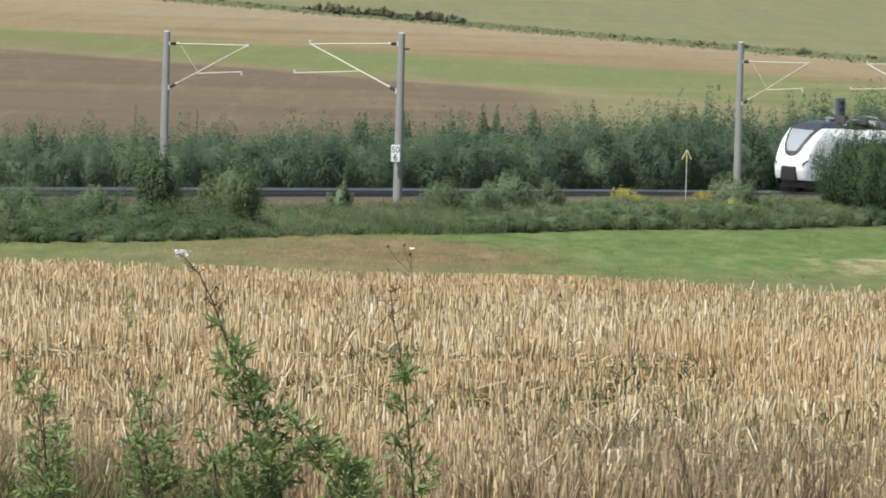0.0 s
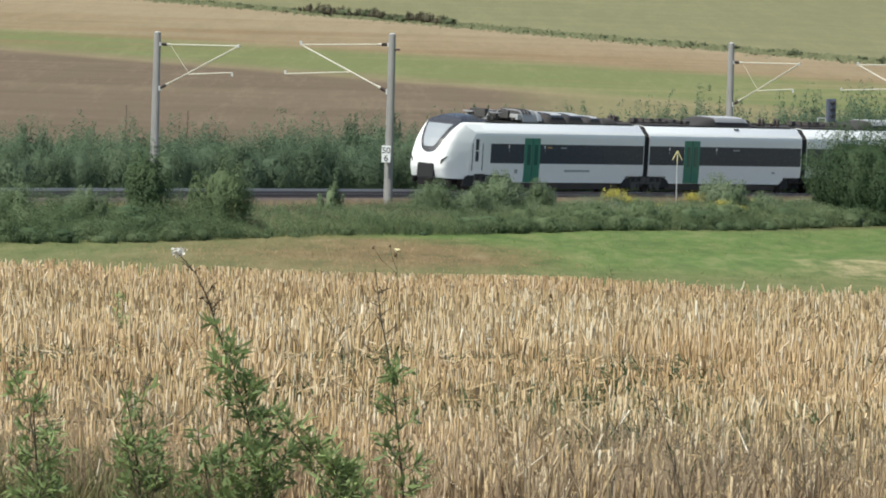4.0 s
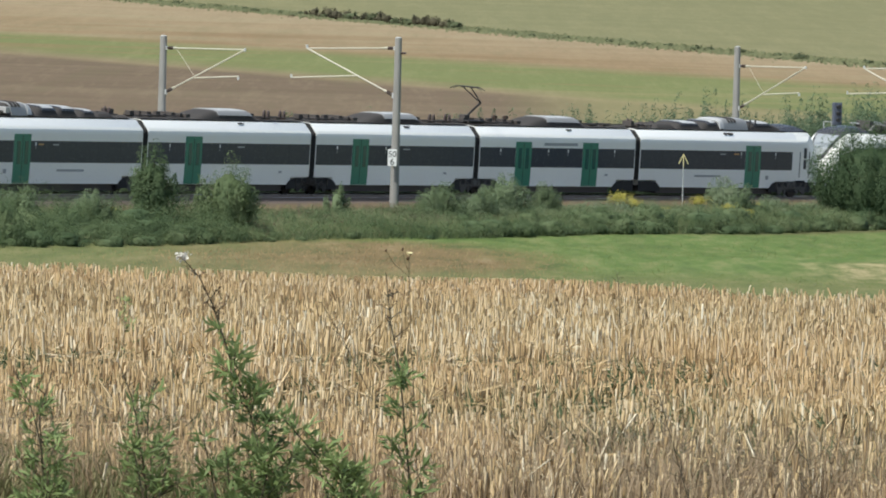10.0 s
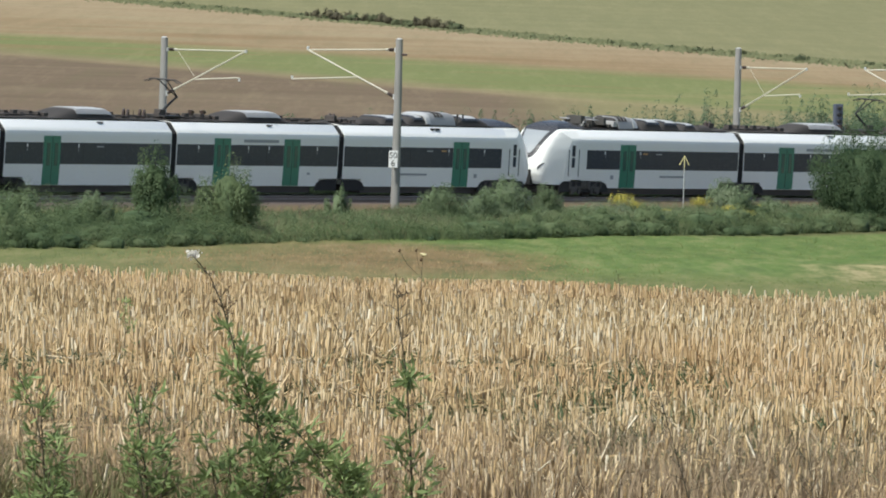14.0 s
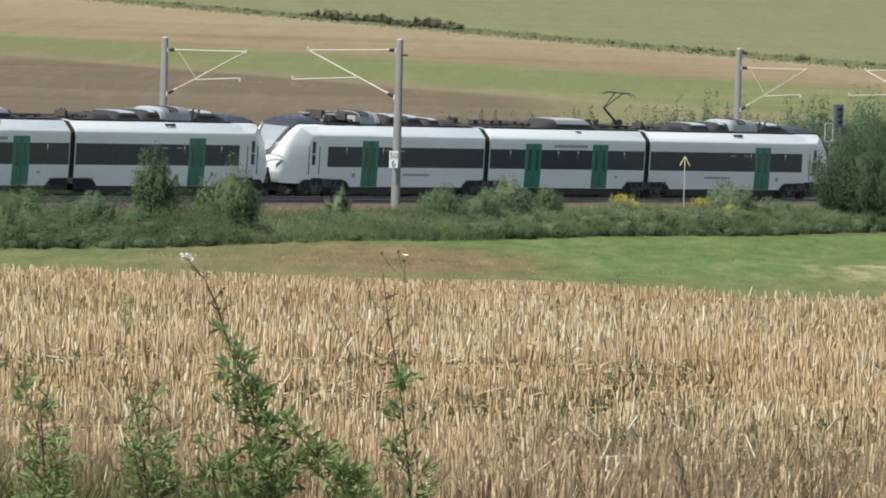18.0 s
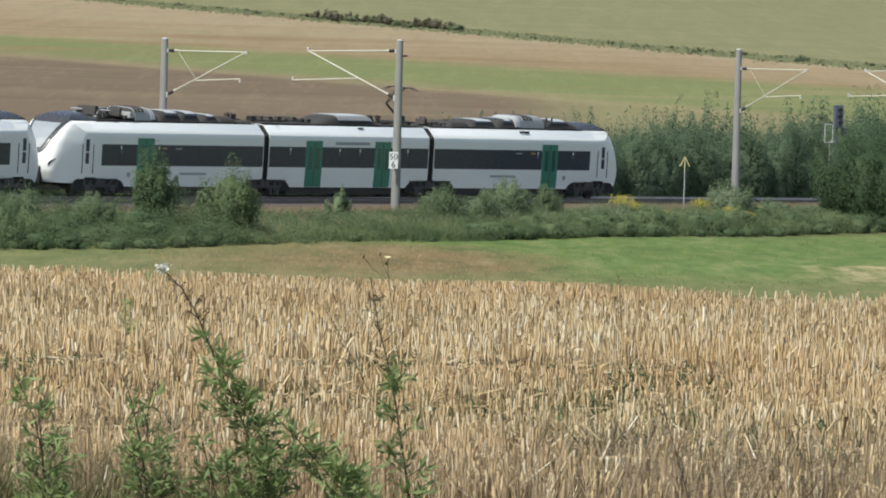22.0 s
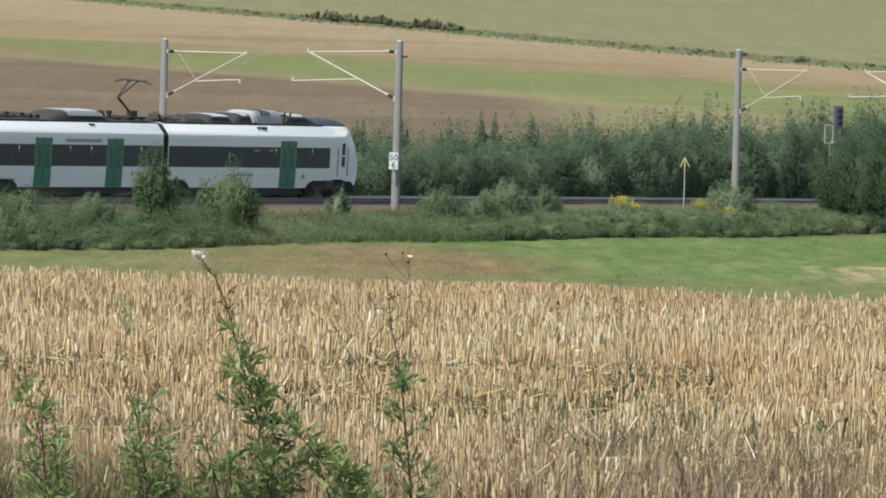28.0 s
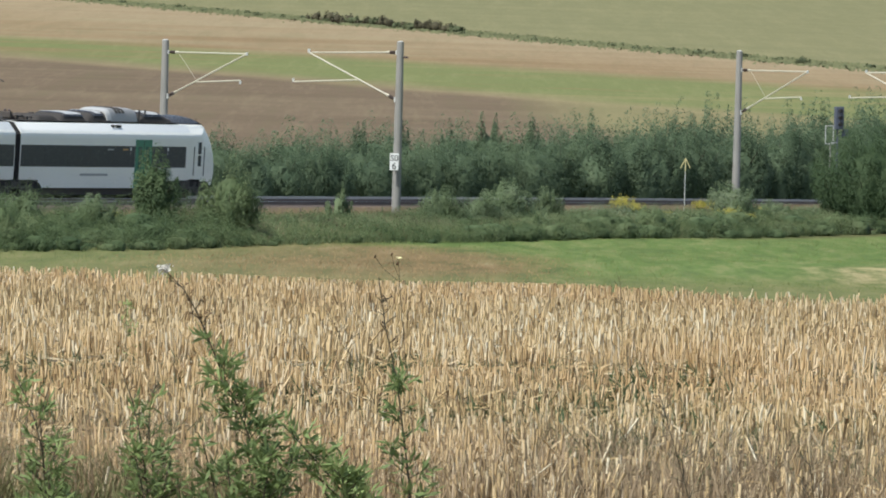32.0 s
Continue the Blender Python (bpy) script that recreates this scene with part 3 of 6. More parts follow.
# ---------------------------------------------------------------- the train
HALF = [(1.22, 0.0), (1.38, 0.12), (1.445, 0.45), (1.46, 1.0), (1.46, 1.5), (1.45, 2.0), (1.435, 2.5), (1.425, 2.8), (1.415, 3.0), (1.38, 3.07), (1.25, 3.22), (1.11, 3.38), (1.01, 3.49), (0.7, 3.53), (0.35, 3.54), (0.0, 3.545)]
SKIRT, ARCH, ROOF_Z = 0.56, 0.92, 3.545


def section(x, w, h, zb):
    """A ring of points: half width factor w, roof height h, underside zb."""
    pts = []
    for y, z in HALF:
        z = max(z, zb) if z < 1.2 else z
        if z > 1.0:
            z = 1.0 + (z - 1.0) * (h - 1.0) / (ROOF_Z - 1.0)
        pts.append((y * w, z))
    ring = [(-y, z) for y, z in pts] + [(y, z) for y, z in reversed(pts[:-1])]
    return [(x, y, z) for y, z in ring]


def loft(sections, cap=True):
    bm = B()
    rings = [[bm.verts.new(c) for c in section(*s)] for s in sections]
    n = len(rings[0])
    for a, b in zip(rings, rings[1:]):
        for j in range(n):
            k = (j + 1) % n
            vs = [a[j], a[k], b[k], b[j]]
            if len({tuple(round(c, 5) for c in v.co) for v in vs}) >= 3:
                bm.faces.new(vs)
    if cap:
        for r in (rings[0], rings[-1]):
            bm.faces.new(r)
    bmesh.ops.remove_doubles(bm, verts=bm.verts[:], dist=0.0004)
    return bm


def side_y(z):
    zs, ys = [p[1] for p in HALF], [p[0] for p in HALF]
    return float(np.interp(z, zs, ys))


def panel(x0, x1, z0, z1, off, side, thick=0.04):
    """A panel that follows the car's side, proud of it by off."""
    bm = B()
    zs = [z0] + [z for _, z in HALF if z0 + 0.05 < z < z1 - 0.05] + [z1]
    rows = []
    for z in zs:
        y = side_y(z)
        rows.append([bm.verts.new((x, side * (y + d), z)) for x, d in ((x0, off - thick), (x0, off - 0.004), (x0 + 0.01, off), (x1 - 0.01, off), (x1, off - 0.004), (x1, off - thick))])
    for a, b in zip(rows, rows[1:]):
        for j in range(5):
            bm.faces.new((a[j], a[j + 1], b[j + 1], b[j]))
    for r in (rows[0], rows[-1]):
        bm.faces.new(r)
    return bm


EDGE_X = ((0.45, 18.0), (0.73, 18.1), (1.4, 18.15), (2.05, 18.0), (2.5, 17.8), (2.8, 17.55), (3.1, 17.25), (3.36, 16.95), (3.63, 16.6), (3.88, 15.9))
MID_X = ((0.45, 19.45), (0.8, 19.7), (1.2, 19.85), (1.6, 19.85), (2.05, 19.7), (2.6, 19.4), (3.1, 18.95), (3.4, 18.55), (3.6, 18.15), (3.74, 17.75), (3.83, 17.2), (3.88, 16.6))
WRAP = ((0.0, 1.0), (0.3, 0.99), (0.5, 0.97), (0.6, 0.945), (0.66, 0.915), (0.71, 0.86), (0.76, 0.77), (0.82, 0.60), (0.9, 0.34), (0.96, 0.13), (1.0, 0.0))


def at(table, v):
    return float(np.interp(v, [p[0] for p in table], [p[1] for p in table]))


def nose_x(y, z):
    """How far the front reaches at (y, z): flat sides, a rounded corner, a raked middle."""
    e = at(EDGE_X, z)
    return e + (at(MID_X, z) - e) * at(WRAP, min(1.0, abs(y) / 1.45))


def nose_shell():
    bm = B()
    zs = sorted({round(z, 3) for z in [0.70, 0.80, 0.88] + [0.98 + 0.09 * i for i in range(23)] + [3.06, 3.11, 3.2, 3.28, 3.33, 3.40, 3.46, 3.5, 3.54]})
    fr = (1.0, 0.985, 0.97, 0.95, 0.925, 0.9, 0.87, 0.84, 0.80, 0.77, 0.73, 0.68, 0.62, 0.55, 0.48, 0.4, 0.3, 0.2, 0.1)
    ys = [-f for f in fr] + [0.0] + [f for f in reversed(fr)]
    rows, backs = [], []
    for z in zs:
        w = side_y(z)
        rows.append([bm.verts.new((nose_x(f * w, z), f * w, z)) for f in ys])
        x0 = 17.47 if z < 0.97 else 16.38
        backs.append([bm.verts.new((x0, s_ * w, z)) for s_ in (-1, 1)])
        if z == 0.98:
            low = [bm.verts.new((17.47, s_ * w, z)) for s_ in (-1, 1)]
    for i in range(len(zs) - 1):
        a_, b_ = rows[i], rows[i + 1]
        for j in range(len(ys) - 1):
            bm.faces.new((a_[j], a_[j + 1], b_[j + 1], b_[j]))
        top = low if zs[i + 1] == 0.98 else backs[i + 1]
        bm.faces.new((backs[i][0], a_[0], b_[0], top[0]))
        bm.faces.new((a_[-1], backs[i][1], top[1], b_[-1]))
    bm.faces.new(rows[-1] + [backs[-1][1], backs[-1][0]])
    bm.faces.new(rows[0] + [backs[0][1], backs[0][0]])
    return bm


shared = {}


def piece(key, name, build, material, parent, label="", m=None, smooth_it=False):
    """A part whose mesh is made once and then shared."""
    if key not in shared:
        bm = build()
        me = bpy.data.meshes.new(name)
        bmesh.ops.recalc_face_normals(bm, faces=bm.faces[:])
        bm.to_mesh(me)
        bm.free()
        me.materials.append(material)
        if smooth_it:
            me.shade_smooth()
            me.set_sharp_from_angle(angle=radians(24))
        shared[key] = me
    return part(name, shared[key], None, parent, label, m)


def wheelset():
    bm = B()
    for y in (-0.72, 0.72):
        rod(bm, (0, y - 0.065, 0), (0, y + 0.065, 0), 0.42, seg=24)
        rod(bm, (0, y - 0.09, 0), (0, y - 0.06, 0), 0.45, seg=24)
    rod(bm, (0, -0.9, 0), (0, 0.9, 0), 0.09)
    return bm


def bogie_frame():
    """Side beams, axle boxes with their springs, dampers and brake gear."""
    bm = B()
    for sg in (-1, 1):
        y = sg * 1.45
        box(bm, 0, y, 0.52, 2.9, 0.12, 0.12, 0.03)
        box(bm, 0, y, 0.60, 0.85, 0.14, 0.24, 0.05)
        rod(bm, (-0.24, y, 0.62), (-0.24, y, 0.93), 0.15, 0.13, 12)
        rod(bm, (0.24, y, 0.62), (0.24, y, 0.93), 0.15, 0.13, 12)
        for x in (-1.25, 1.25):
            rod(bm, (x, y - 0.06, 0.42), (x, y + 0.05, 0.42), 0.21, 0.17, 14)
            box(bm, x * 0.82, y, 0.36, 0.34, 0.12, 0.20, 0.04)
            for dx in (-0.26, 0.26):
                rod(bm, (x + dx, y, 0.52), (x + dx, y, 0.80), 0.085, None, 10)
                rod(bm, (x + dx, y, 0.78), (x + dx, y, 0.84), 0.11, None, 10)
        rod(bm, (-0.9, sg * 1.49, 0.78), (-0.35, sg * 1.49, 0.46), 0.04)
        rod(bm, (0.4, sg * 1.49, 0.40), (0.95, sg * 1.49, 0.70), 0.04)
        box(bm, 0.62, sg * 1.47, 0.26, 0.22, 0.08, 0.22, 0.02)
        box(bm, -0.66, sg * 1.47, 0.24, 0.16, 0.08, 0.26, 0.02)
    box(bm, 0, 0, 0.45, 0.7, 2.0, 0.3, 0.05)
    return bm


def cowl(x0, x1, z1, w, e0, e1, off=0.0, xa=None, xb=None, across=1.0, round_end=1.25):
    """A roof cowl with sloping ends e0 and e1 long; with xa and xb, a shell lying on a stretch of it."""
    ring = ((0.0, 1.0), (0.45, 0.985), (0.66, 0.93), (0.8, 0.78), (0.9, 0.5), (1.0, 0.0))

    def height(x):
        f = 1.0
        for v in ((x - x0) / e0, (x1 - x) / e1):
            if v < 1:
                f *= (1 - (1 - max(0.0, v)) ** round_end) ** (1 / round_end)
        return f

    bm, rows, z0 = B(), [], 3.5
    for x in np.linspace(x0 if xa is None else xa, x1 if xb is None else xb, 16):
        h = (z1 - z0) * (0.04 + 0.96 * height(x))
        row = []
        for v in (-1, -0.93, -0.86, -0.78, -0.66, -0.45, 0, 0.45, 0.66, 0.78, 0.86, 0.93, 1):
            v *= across
            row.append(bm.verts.new((x, v * (w + off), z0 + h * at(ring, abs(v)) + off)))
        rows.append(row)
    for a_, b_ in zip(rows, rows[1:]):
        for j in range(12):
            bm.faces.new((a_[j], a_[j + 1], b_[j + 1], b_[j]))
    bm.faces.new(rows[0])
    bm.faces.new(rows[-1])
    return bm


def pantograph(car, x, d, raised=True):
    """d: the way in which the knee points along the car."""
    pan = piece(("pan_base"), "pantograph", lambda: box(box(box(B(), 0, 0, 3.68, 1.6, 1.1, 0.08, 0.02), -0.6, 0.4, 3.6, 0.12, 0.12, 0.12), 0.6, -0.4, 3.6, 0.12, 0.12, 0.12), M_BLACK, car, "black single-arm pantograph, raised", pose(x, 0, 0, 0, 0, 0 if d > 0 else 180))

    def arms():
        bm = B()
        rod(bm, (-0.5, 0, 3.75), (1.15, 0, 4.62), 0.055)
        rod(bm, (-0.3, 0.1, 3.72), (1.05, 0.05, 4.5), 0.022)
        return bm

    def upper():
        bm = B()
        rod(bm, (1.15, 0.02, 4.62), (-0.25, 0.22, 5.36), 0.03)
        rod(bm, (1.15, -0.02, 4.62), (-0.25, -0.22, 5.36), 0.03)
        return bm

    def head():
        bm = B()
        for dx in (-0.42, -0.08):
            rod(bm, (dx, -0.6, 5.42), (dx, 0.6, 5.42), 0.03)
            for s in (-1, 1):
                rod(bm, (dx, s * 0.6, 5.42), (dx, s * 0.92, 5.28), 0.022)
        rod(bm, (-0.42, 0.25, 5.38), (-0.08, 0.25, 5.38), 0.025)
        rod(bm, (-0.42, -0.25, 5.38), (-0.08, -0.25, 5.38), 0.025)
        return bm

    # the arms belong to the car's roof as pieces of their own
    m = pose(x, 0, 0, 0, 0, 0 if d > 0 else 180)
    piece("pan_low", "pantograph_lower_arm", arms, M_BLACK, car, "", m)
    piece("pan_up", "pantograph_upper_arm", upper, M_BLACK, car, "", m)
    piece("pan_head", "pantograph_head", head, M_BLACK, car, "", m)
    piece("pan_foot", "pantograph_drive", lambda: box(B(), -0.35, 0, 3.74, 0.5, 0.35, 0.28, 0.04), M_UNDER, car, "", m)
    for px in (-0.6, 0.6):
        for py in (-0.42, 0.42):
            piece(("pan_iso", px, py), "pantograph_insulator", lambda: rod(B(), (px, py, 3.55), (px, py, 3.7), 0.09), M_INSUL, car, "", m)


def arch_panel(ends, z0, z1, side, off=0.014):
    """A black sheet standing in for a shaded bogie opening, with sloping, rounded ends; ends: (x below, x above) twice.
    """
    (a0, a1), (b0, b1) = ends
    bm, rows = B(), []
    for f in np.linspace(0, 1, 9):
        g = 1 - math.sqrt(max(0.0, 1 - f ** 2.2))
        x0, x1, z = a0 + (a1 - a0) * g, b0 + (b1 - b0) * g, z0 + (z1 - z0) * f
        y = side_y(max(z, 0.5))
        rows.append([bm.verts.new((x, side * (y + d), z)) for x, d in ((x0, off - 0.03), (x0, off), (x1, off), (x1, off - 0.03))])
    for a_, b_ in zip(rows, rows[1:]):
        for j in range(3):
            bm.faces.new((a_[j], a_[j + 1], b_[j + 1], b_[j]))
    return bm


def common_side(car, key, x_from, x_to, doors, marks):
    """Doors, window panes and small marks on both sides of a car."""
    for side in (-1, 1):
        edges = [x_from]
        for d in doors:
            edges += [d - 0.8, d + 0.8]
        edges.append(x_to)
        for a, b in zip(edges[::2], edges[1::2]):
            piece((key, "band", side, round(a, 2)), "window_band", lambda: panel(a, b, 1.52, 2.50, 0.006, side, 0.03), M_BLACK, car)
            count = max(1, round((b - a) / 2.0))
            step = (b - a) / count
            for i in range(count):
                x0 = a + i * step
                piece((key, "win", side, round(x0, 2), i), "window", lambda: panel(x0 + 0.015, x0 + step - 0.015, 1.53, 2.49, 0.012, side), M_GLASS, car, "dark tinted window pane" if i == 0 else "")
        for d in doors:
            door = piece((key, "door", side, d), "door", lambda: panel(d - 0.78, d + 0.78, 0.58, 2.80, 0.022, side), M_GREEN, car, "green double-leaf sliding door")
            for o in (-0.36, 0.36):
                piece((key, "dwin", side, d, o), "door_window", lambda: panel(d + o - 0.17, d + o + 0.17, 1.45, 2.48, 0.032, side, 0.02), M_DOORGLASS, car)
            piece((key, "seam", side, d), "door_seam", lambda: panel(d - 0.02, d + 0.02, 0.62, 2.75, 0.03, side, 0.02), M_BLACK, car)
        for x0, z0, w, h, mt in marks:
            piece((key, "mark", side, x0, z0), "marking", lambda: panel(x0 - w / 2, x0 + w / 2, z0, z0 + h, 0.018, side, 0.01), mt, car)


def sticker(x):
    return [(x, 2.28, 0.10, 0.16, M_SIGN), (x - 0.02, 2.12, 0.06, 0.10, M_GREYTXT)]


def lamp_panel(side):
    """A slanting headlight that follows the nose, wide below and pointed above."""
    bm, rows = B(), []
    for f in np.linspace(0, 1, 7):
        row = []
        for g in np.linspace(0, 1, 4):
            y, z = 0.80 + 0.24 * f, 1.46 + 0.32 * f + (0.05 + 0.16 * (1 - f)) * (g - 0.3)
            row.append(bm.verts.new((nose_x(y, z) + 0.015, side * (y + 0.01), z)))
        rows.append(row)
    for a_, b_ in zip(rows, rows[1:]):
        for j in range(3):
            bm.faces.new((a_[j], a_[j + 1], b_[j + 1], b_[j]))
    return bm


def end_car(train, m, mirrored):
    """The driving car: joint at x = 0, nose at x = 20.1."""
    secs = [(0.28, 1, ROOF_Z, ARCH), (2.1, 1, ROOF_Z, ARCH), (2.12, 1, ROOF_Z, SKIRT), (14.3, 1, ROOF_Z, SKIRT), (14.32, 1, ROOF_Z, ARCH), (16.4, 1, ROOF_Z, ARCH)]
    car = piece("end_body", "driving_car", lambda: loft(secs), M_WHITE, train, "white driving car with a rounded sloping nose", m, True)
    piece("nose", "nose", nose_shell, M_WHITE, car, "white moulded nose with a raked front", None, True)
    key = "end"

    def screen(grow, lift, z0, z1):
        """The raked glass: half width by height, rounded below, domed above the roof."""
        table = ((1.95, 0.10), (2.0, 0.27), (2.1, 0.40), (2.25, 0.50), (2.5, 0.60), (2.8, 0.69), (3.2, 0.82), (3.5, 0.93), (3.6, 0.97), (3.7, 0.96), (3.88, 0.84))
        bm = B()
        rows = []
        for z in np.linspace(z0, z1, 30):
            half = max(0.03, at(table, z - (0.10 if grow < 0 else 0)) + grow)
            row = []
            for u in np.linspace(-1, 1, 15):
                y = u * half
                zz = z - max(0.0, z - 3.5) * abs(u) ** 3 * 0.9
                row.append(bm.verts.new((nose_x(y, zz) + lift, y, zz + lift * 0.7)))
            rows.append(row)
        if z1 > 3.8:                                  # close the dome towards the roof
            for x, z, half in ((16.4, 3.87, 0.86), (16.0, 3.80, 0.9), (15.75, 3.68, 0.95), (15.6, 3.56, 0.95)):
                rows.append([bm.verts.new((x - abs(u) ** 2 * 0.5 * (16.9 - x), u * half, z - (z - 3.5) * abs(u) ** 3 * 0.9)) for u in np.linspace(-1, 1, 15)])
        for a_, b_ in zip(rows, rows[1:]):
            for j in range(14):
                bm.faces.new((a_[j], a_[j + 1], b_[j + 1], b_[j]))
        return bm

    piece("screen", "windscreen_surround", lambda: screen(0.0, 0.035, 1.95, 3.87), M_SCREEN, car, "black domed surround of the windscreen", None, True)
    piece("pane", "windscreen", lambda: screen(-0.13, 0.07, 2.18, 3.34), M_PANE, car, "large raked reflecting windscreen", None, True)
    piece("mouth", "coupler_cover", lambda: box(B(), 19.62, 0.0, 0.60, 0.54, 0.98, 0.82, 0.12), M_ARCH, car, "black coupler opening")
    piece("chin", "bumper", lambda: box(B(), 18.85, 0, 0.28, 0.9, 1.5, 0.3, 0.08), M_UNDER, car)
    for side in (-1, 1):
        piece(("lamp", side), "headlight", lambda: lamp_panel(side), M_BLACK, car, "dark triangular headlight cluster")
        piece(("cabwin", side), "cab_window", lambda: panel(17.2, 17.5, 1.6, 2.1, 0.016, side), M_GLASS, car, "narrow cab side window")
        piece(("cabwin2", side), "cab_window", lambda: panel(17.2, 17.5, 2.16, 2.72, 0.016, side), M_GLASS, car)
        for x, y in ((16.8, 1.47), (17.8, 1.47)):
            piece(("rail", side, x), "grab_rail", lambda: rod(B(), (x, side * y, 1.15), (x, side * (y - 0.03), 2.5), 0.025), M_BLACK, car)
    for side in (-1, 1):
        piece(("edge", side), "roof_edge", lambda: panel(0.3, 16.6, 3.03, 3.485, 0.005, side, 0.03), M_EDGEWHITE, car, "bright white rounded roof edge", None, True)
    common_side(car, key, 0.34, 16.0, [11.85], sticker(14.2) + sticker(10.6) + [(7.2, 1.12, 2.6, 0.10, M_GREYTXT), (13.4, 1.02, 0.3, 0.2, M_GREYTXT), (10.1, 2.3, 0.5, 0.08, M_AMBER), (8.7, 2.3, 0.6, 0.06, M_GREYTXT)])
    for side in (-1, 1):
        piece(("eshade", side), "bogie_skirt", lambda: arch_panel(((0.3, 0.3), (2.5, 1.5)), 0.36, 0.90, side), M_ARCH, car, "black panel standing in for the shaded bogie opening")
    piece("end_under", "underframe", lambda: box(box(B(), 8.2, 0, 0.22, 11.4, 2.45, 0.7, 0.05), 8.2, 0, 0.9, 15.5, 2.0, 0.2), M_UNDER, car)
    for side in (-1, 1):
        piece(("noseshade", side), "bogie_skirt", lambda: arch_panel(((13.7, 14.5), (18.6, 18.1)), 0.36, 0.90, side), M_ARCH, car, "black panel standing in for the shaded bogie opening")
    piece("bogie", "bogie", bogie_frame, M_BOGIE, car, "dirty black bogie frame", pose(16.0, 0, 0))
    for x in (-1.25, 1.25):
        piece("wheelset", "wheelset", wheelset, M_UNDER, car, "", pose(16.0 + x, 0, 0.42))
    # roof: dark cowls with pale lids; behind the leading cab an open rack of equipment
    if mirrored:
        row = ((2.6, 4.9, 3.82, 0.5, 0.5, 0), (4.7, 7.5, 3.92, 0.7, 0.5, 1), (7.2, 9.4, 4.0, 1.0, 0.5, 1), (8.6, 12.4, 4.16, 1.5, 0.5, 2), (12.5, 16.0, 4.0, 0.4, 1.6, 1))
    else:
        row = ((1.9, 3.9, 3.80, 0.5, 0.5, 0), (3.7, 5.6, 3.88, 0.4, 0.7, 1), (5.5, 7.8, 4.0, 0.5, 0.7, 1), (7.3, 9.8, 4.02, 0.5, 0.8, 1), (9.6, 12.4, 4.16, 1.4, 0.5, 2))
    W = 0.88
    for i, (x0, x1, z1, e0, e1, lids) in enumerate(row):
        tall = lids == 2
        bend = 2.0 if tall else 1.25
        piece(("rf", mirrored, i), "roof_fairing", lambda: cowl(x0, x1, z1, W, e0, e1, round_end=bend), M_ROOF, car, "tall dark rounded roof fairing" if tall else "dark weathered roof fairing", None, True)
        if lids == 1:
            piece(("rl", mirrored, i), "fairing_frame", lambda: cowl(x0, x1, z1, W, e0, e1, 0.022, x0 + e0 * 0.8, x1 - e1 * 0.9, 0.86), M_SCREEN, car, "black frame of a fairing lid", None, True)
            piece(("ri", mirrored, i), "fairing_lid", lambda: cowl(x0, x1, z1, W, e0, e1, 0.04, x0 + e0 + 0.1, x1 - e1 - 0.1, 0.8), M_LID, car, "pale fairing lid", None, True)
        if tall:
            piece(("rl", mirrored, i), "fairing_lid", lambda: cowl(x0, x1, z1, W, e0, e1, 0.022, x0 + 0.9, x1 - 0.35, 1.0, bend), M_PALE, car, "pale fairing lid", None, True)
            piece(("rr", mirrored), "fairing_rim", lambda: cowl(x0, x1, z1, W, e0, e1, 0.045, x0 + 0.55, x0 + 0.95, 0.97, bend), M_LID, car, "white curved fairing rim", None, True)
            for k in range(3):
                piece(("rv", mirrored, k), "fairing_vent", lambda: cowl(x0, x1, z1, W, e0, e1, 0.04, x0 + 1.5 + k * 0.32, x0 + 1.7 + k * 0.32, 0.85, bend), M_ROOF, car)

    def rack(seed, boxes, pipes):
        """Resistors, hoses and brackets, no two alike."""
        bm, r = B(), random.Random(seed)
        for k in range(boxes):
            w, h = r.uniform(0.08, 0.42), r.uniform(0.10, 0.44)
            box(bm, r.uniform(12.2, 15.5), r.uniform(-0.7, 0.6), 3.55 + h / 2, w, r.uniform(0.15, 0.7), h, 0.02)
        for k in range(pipes):
            x, y = r.uniform(12.1, 15.2), r.uniform(-0.8, 0.6)
            p = [(x + i * r.uniform(0.15, 0.35), y + r.uniform(-0.1, 0.1), r.uniform(3.66, 4.04)) for i in range(4)]
            for a_, b_ in zip(p, p[1:]):
                rod(bm, a_, b_, 0.03, None, 6)
        return bm

    if not mirrored:
        tagged(piece("rack", "roof_equipment", lambda: rack(11, 26, 16), M_BOGIE, car, "dark resistors, hoses and brackets on the roof"), kind="stuff")
        tagged(piece("rack2", "roof_equipment", lambda: rack(12, 9, 5), M_LID, car, "pale boxes and pipes on the roof"), kind="stuff")
        for x, y, z, l in ((12.75, -0.6, 4.0, 0.5), (13.6, -0.35, 4.04, 0.9), (14.4, 0.6, 3.98, 0.4), (14.9, -0.6, 3.96, 0.5), (15.3, -0.35, 3.96, 0.5)):
            piece(("lid", x), "equipment_lid", lambda: box(B(), x, y, z, l, 0.6, 0.05, 0.02), M_PALE, car)
    else:
        for k, x in enumerate((12.45, 13.0)):
            piece(("rearpost", k), "roof_bracket", lambda: rod(B(), (x, -0.7, 3.55), (x + 0.05, -0.7, 4.12), 0.05, None, 6), M_BLACK, car)
            piece(("rearpost2", k), "roof_bracket", lambda: rod(B(), (x, 0.5, 3.55), (x, 0.5, 4.1), 0.05, None, 6), M_BLACK, car)
    tagged(piece("duct", "roof_piping", lambda: clutter(0.5, 3.6, 8), M_UNDER, car), kind="stuff")
    for x, y in ((1.0, -0.3), (1.15, 0.0)):
        piece(("hoop", x), "cable_hoop", lambda: hoop(x, y), M_INSUL, car, "dark brown cable hoop")
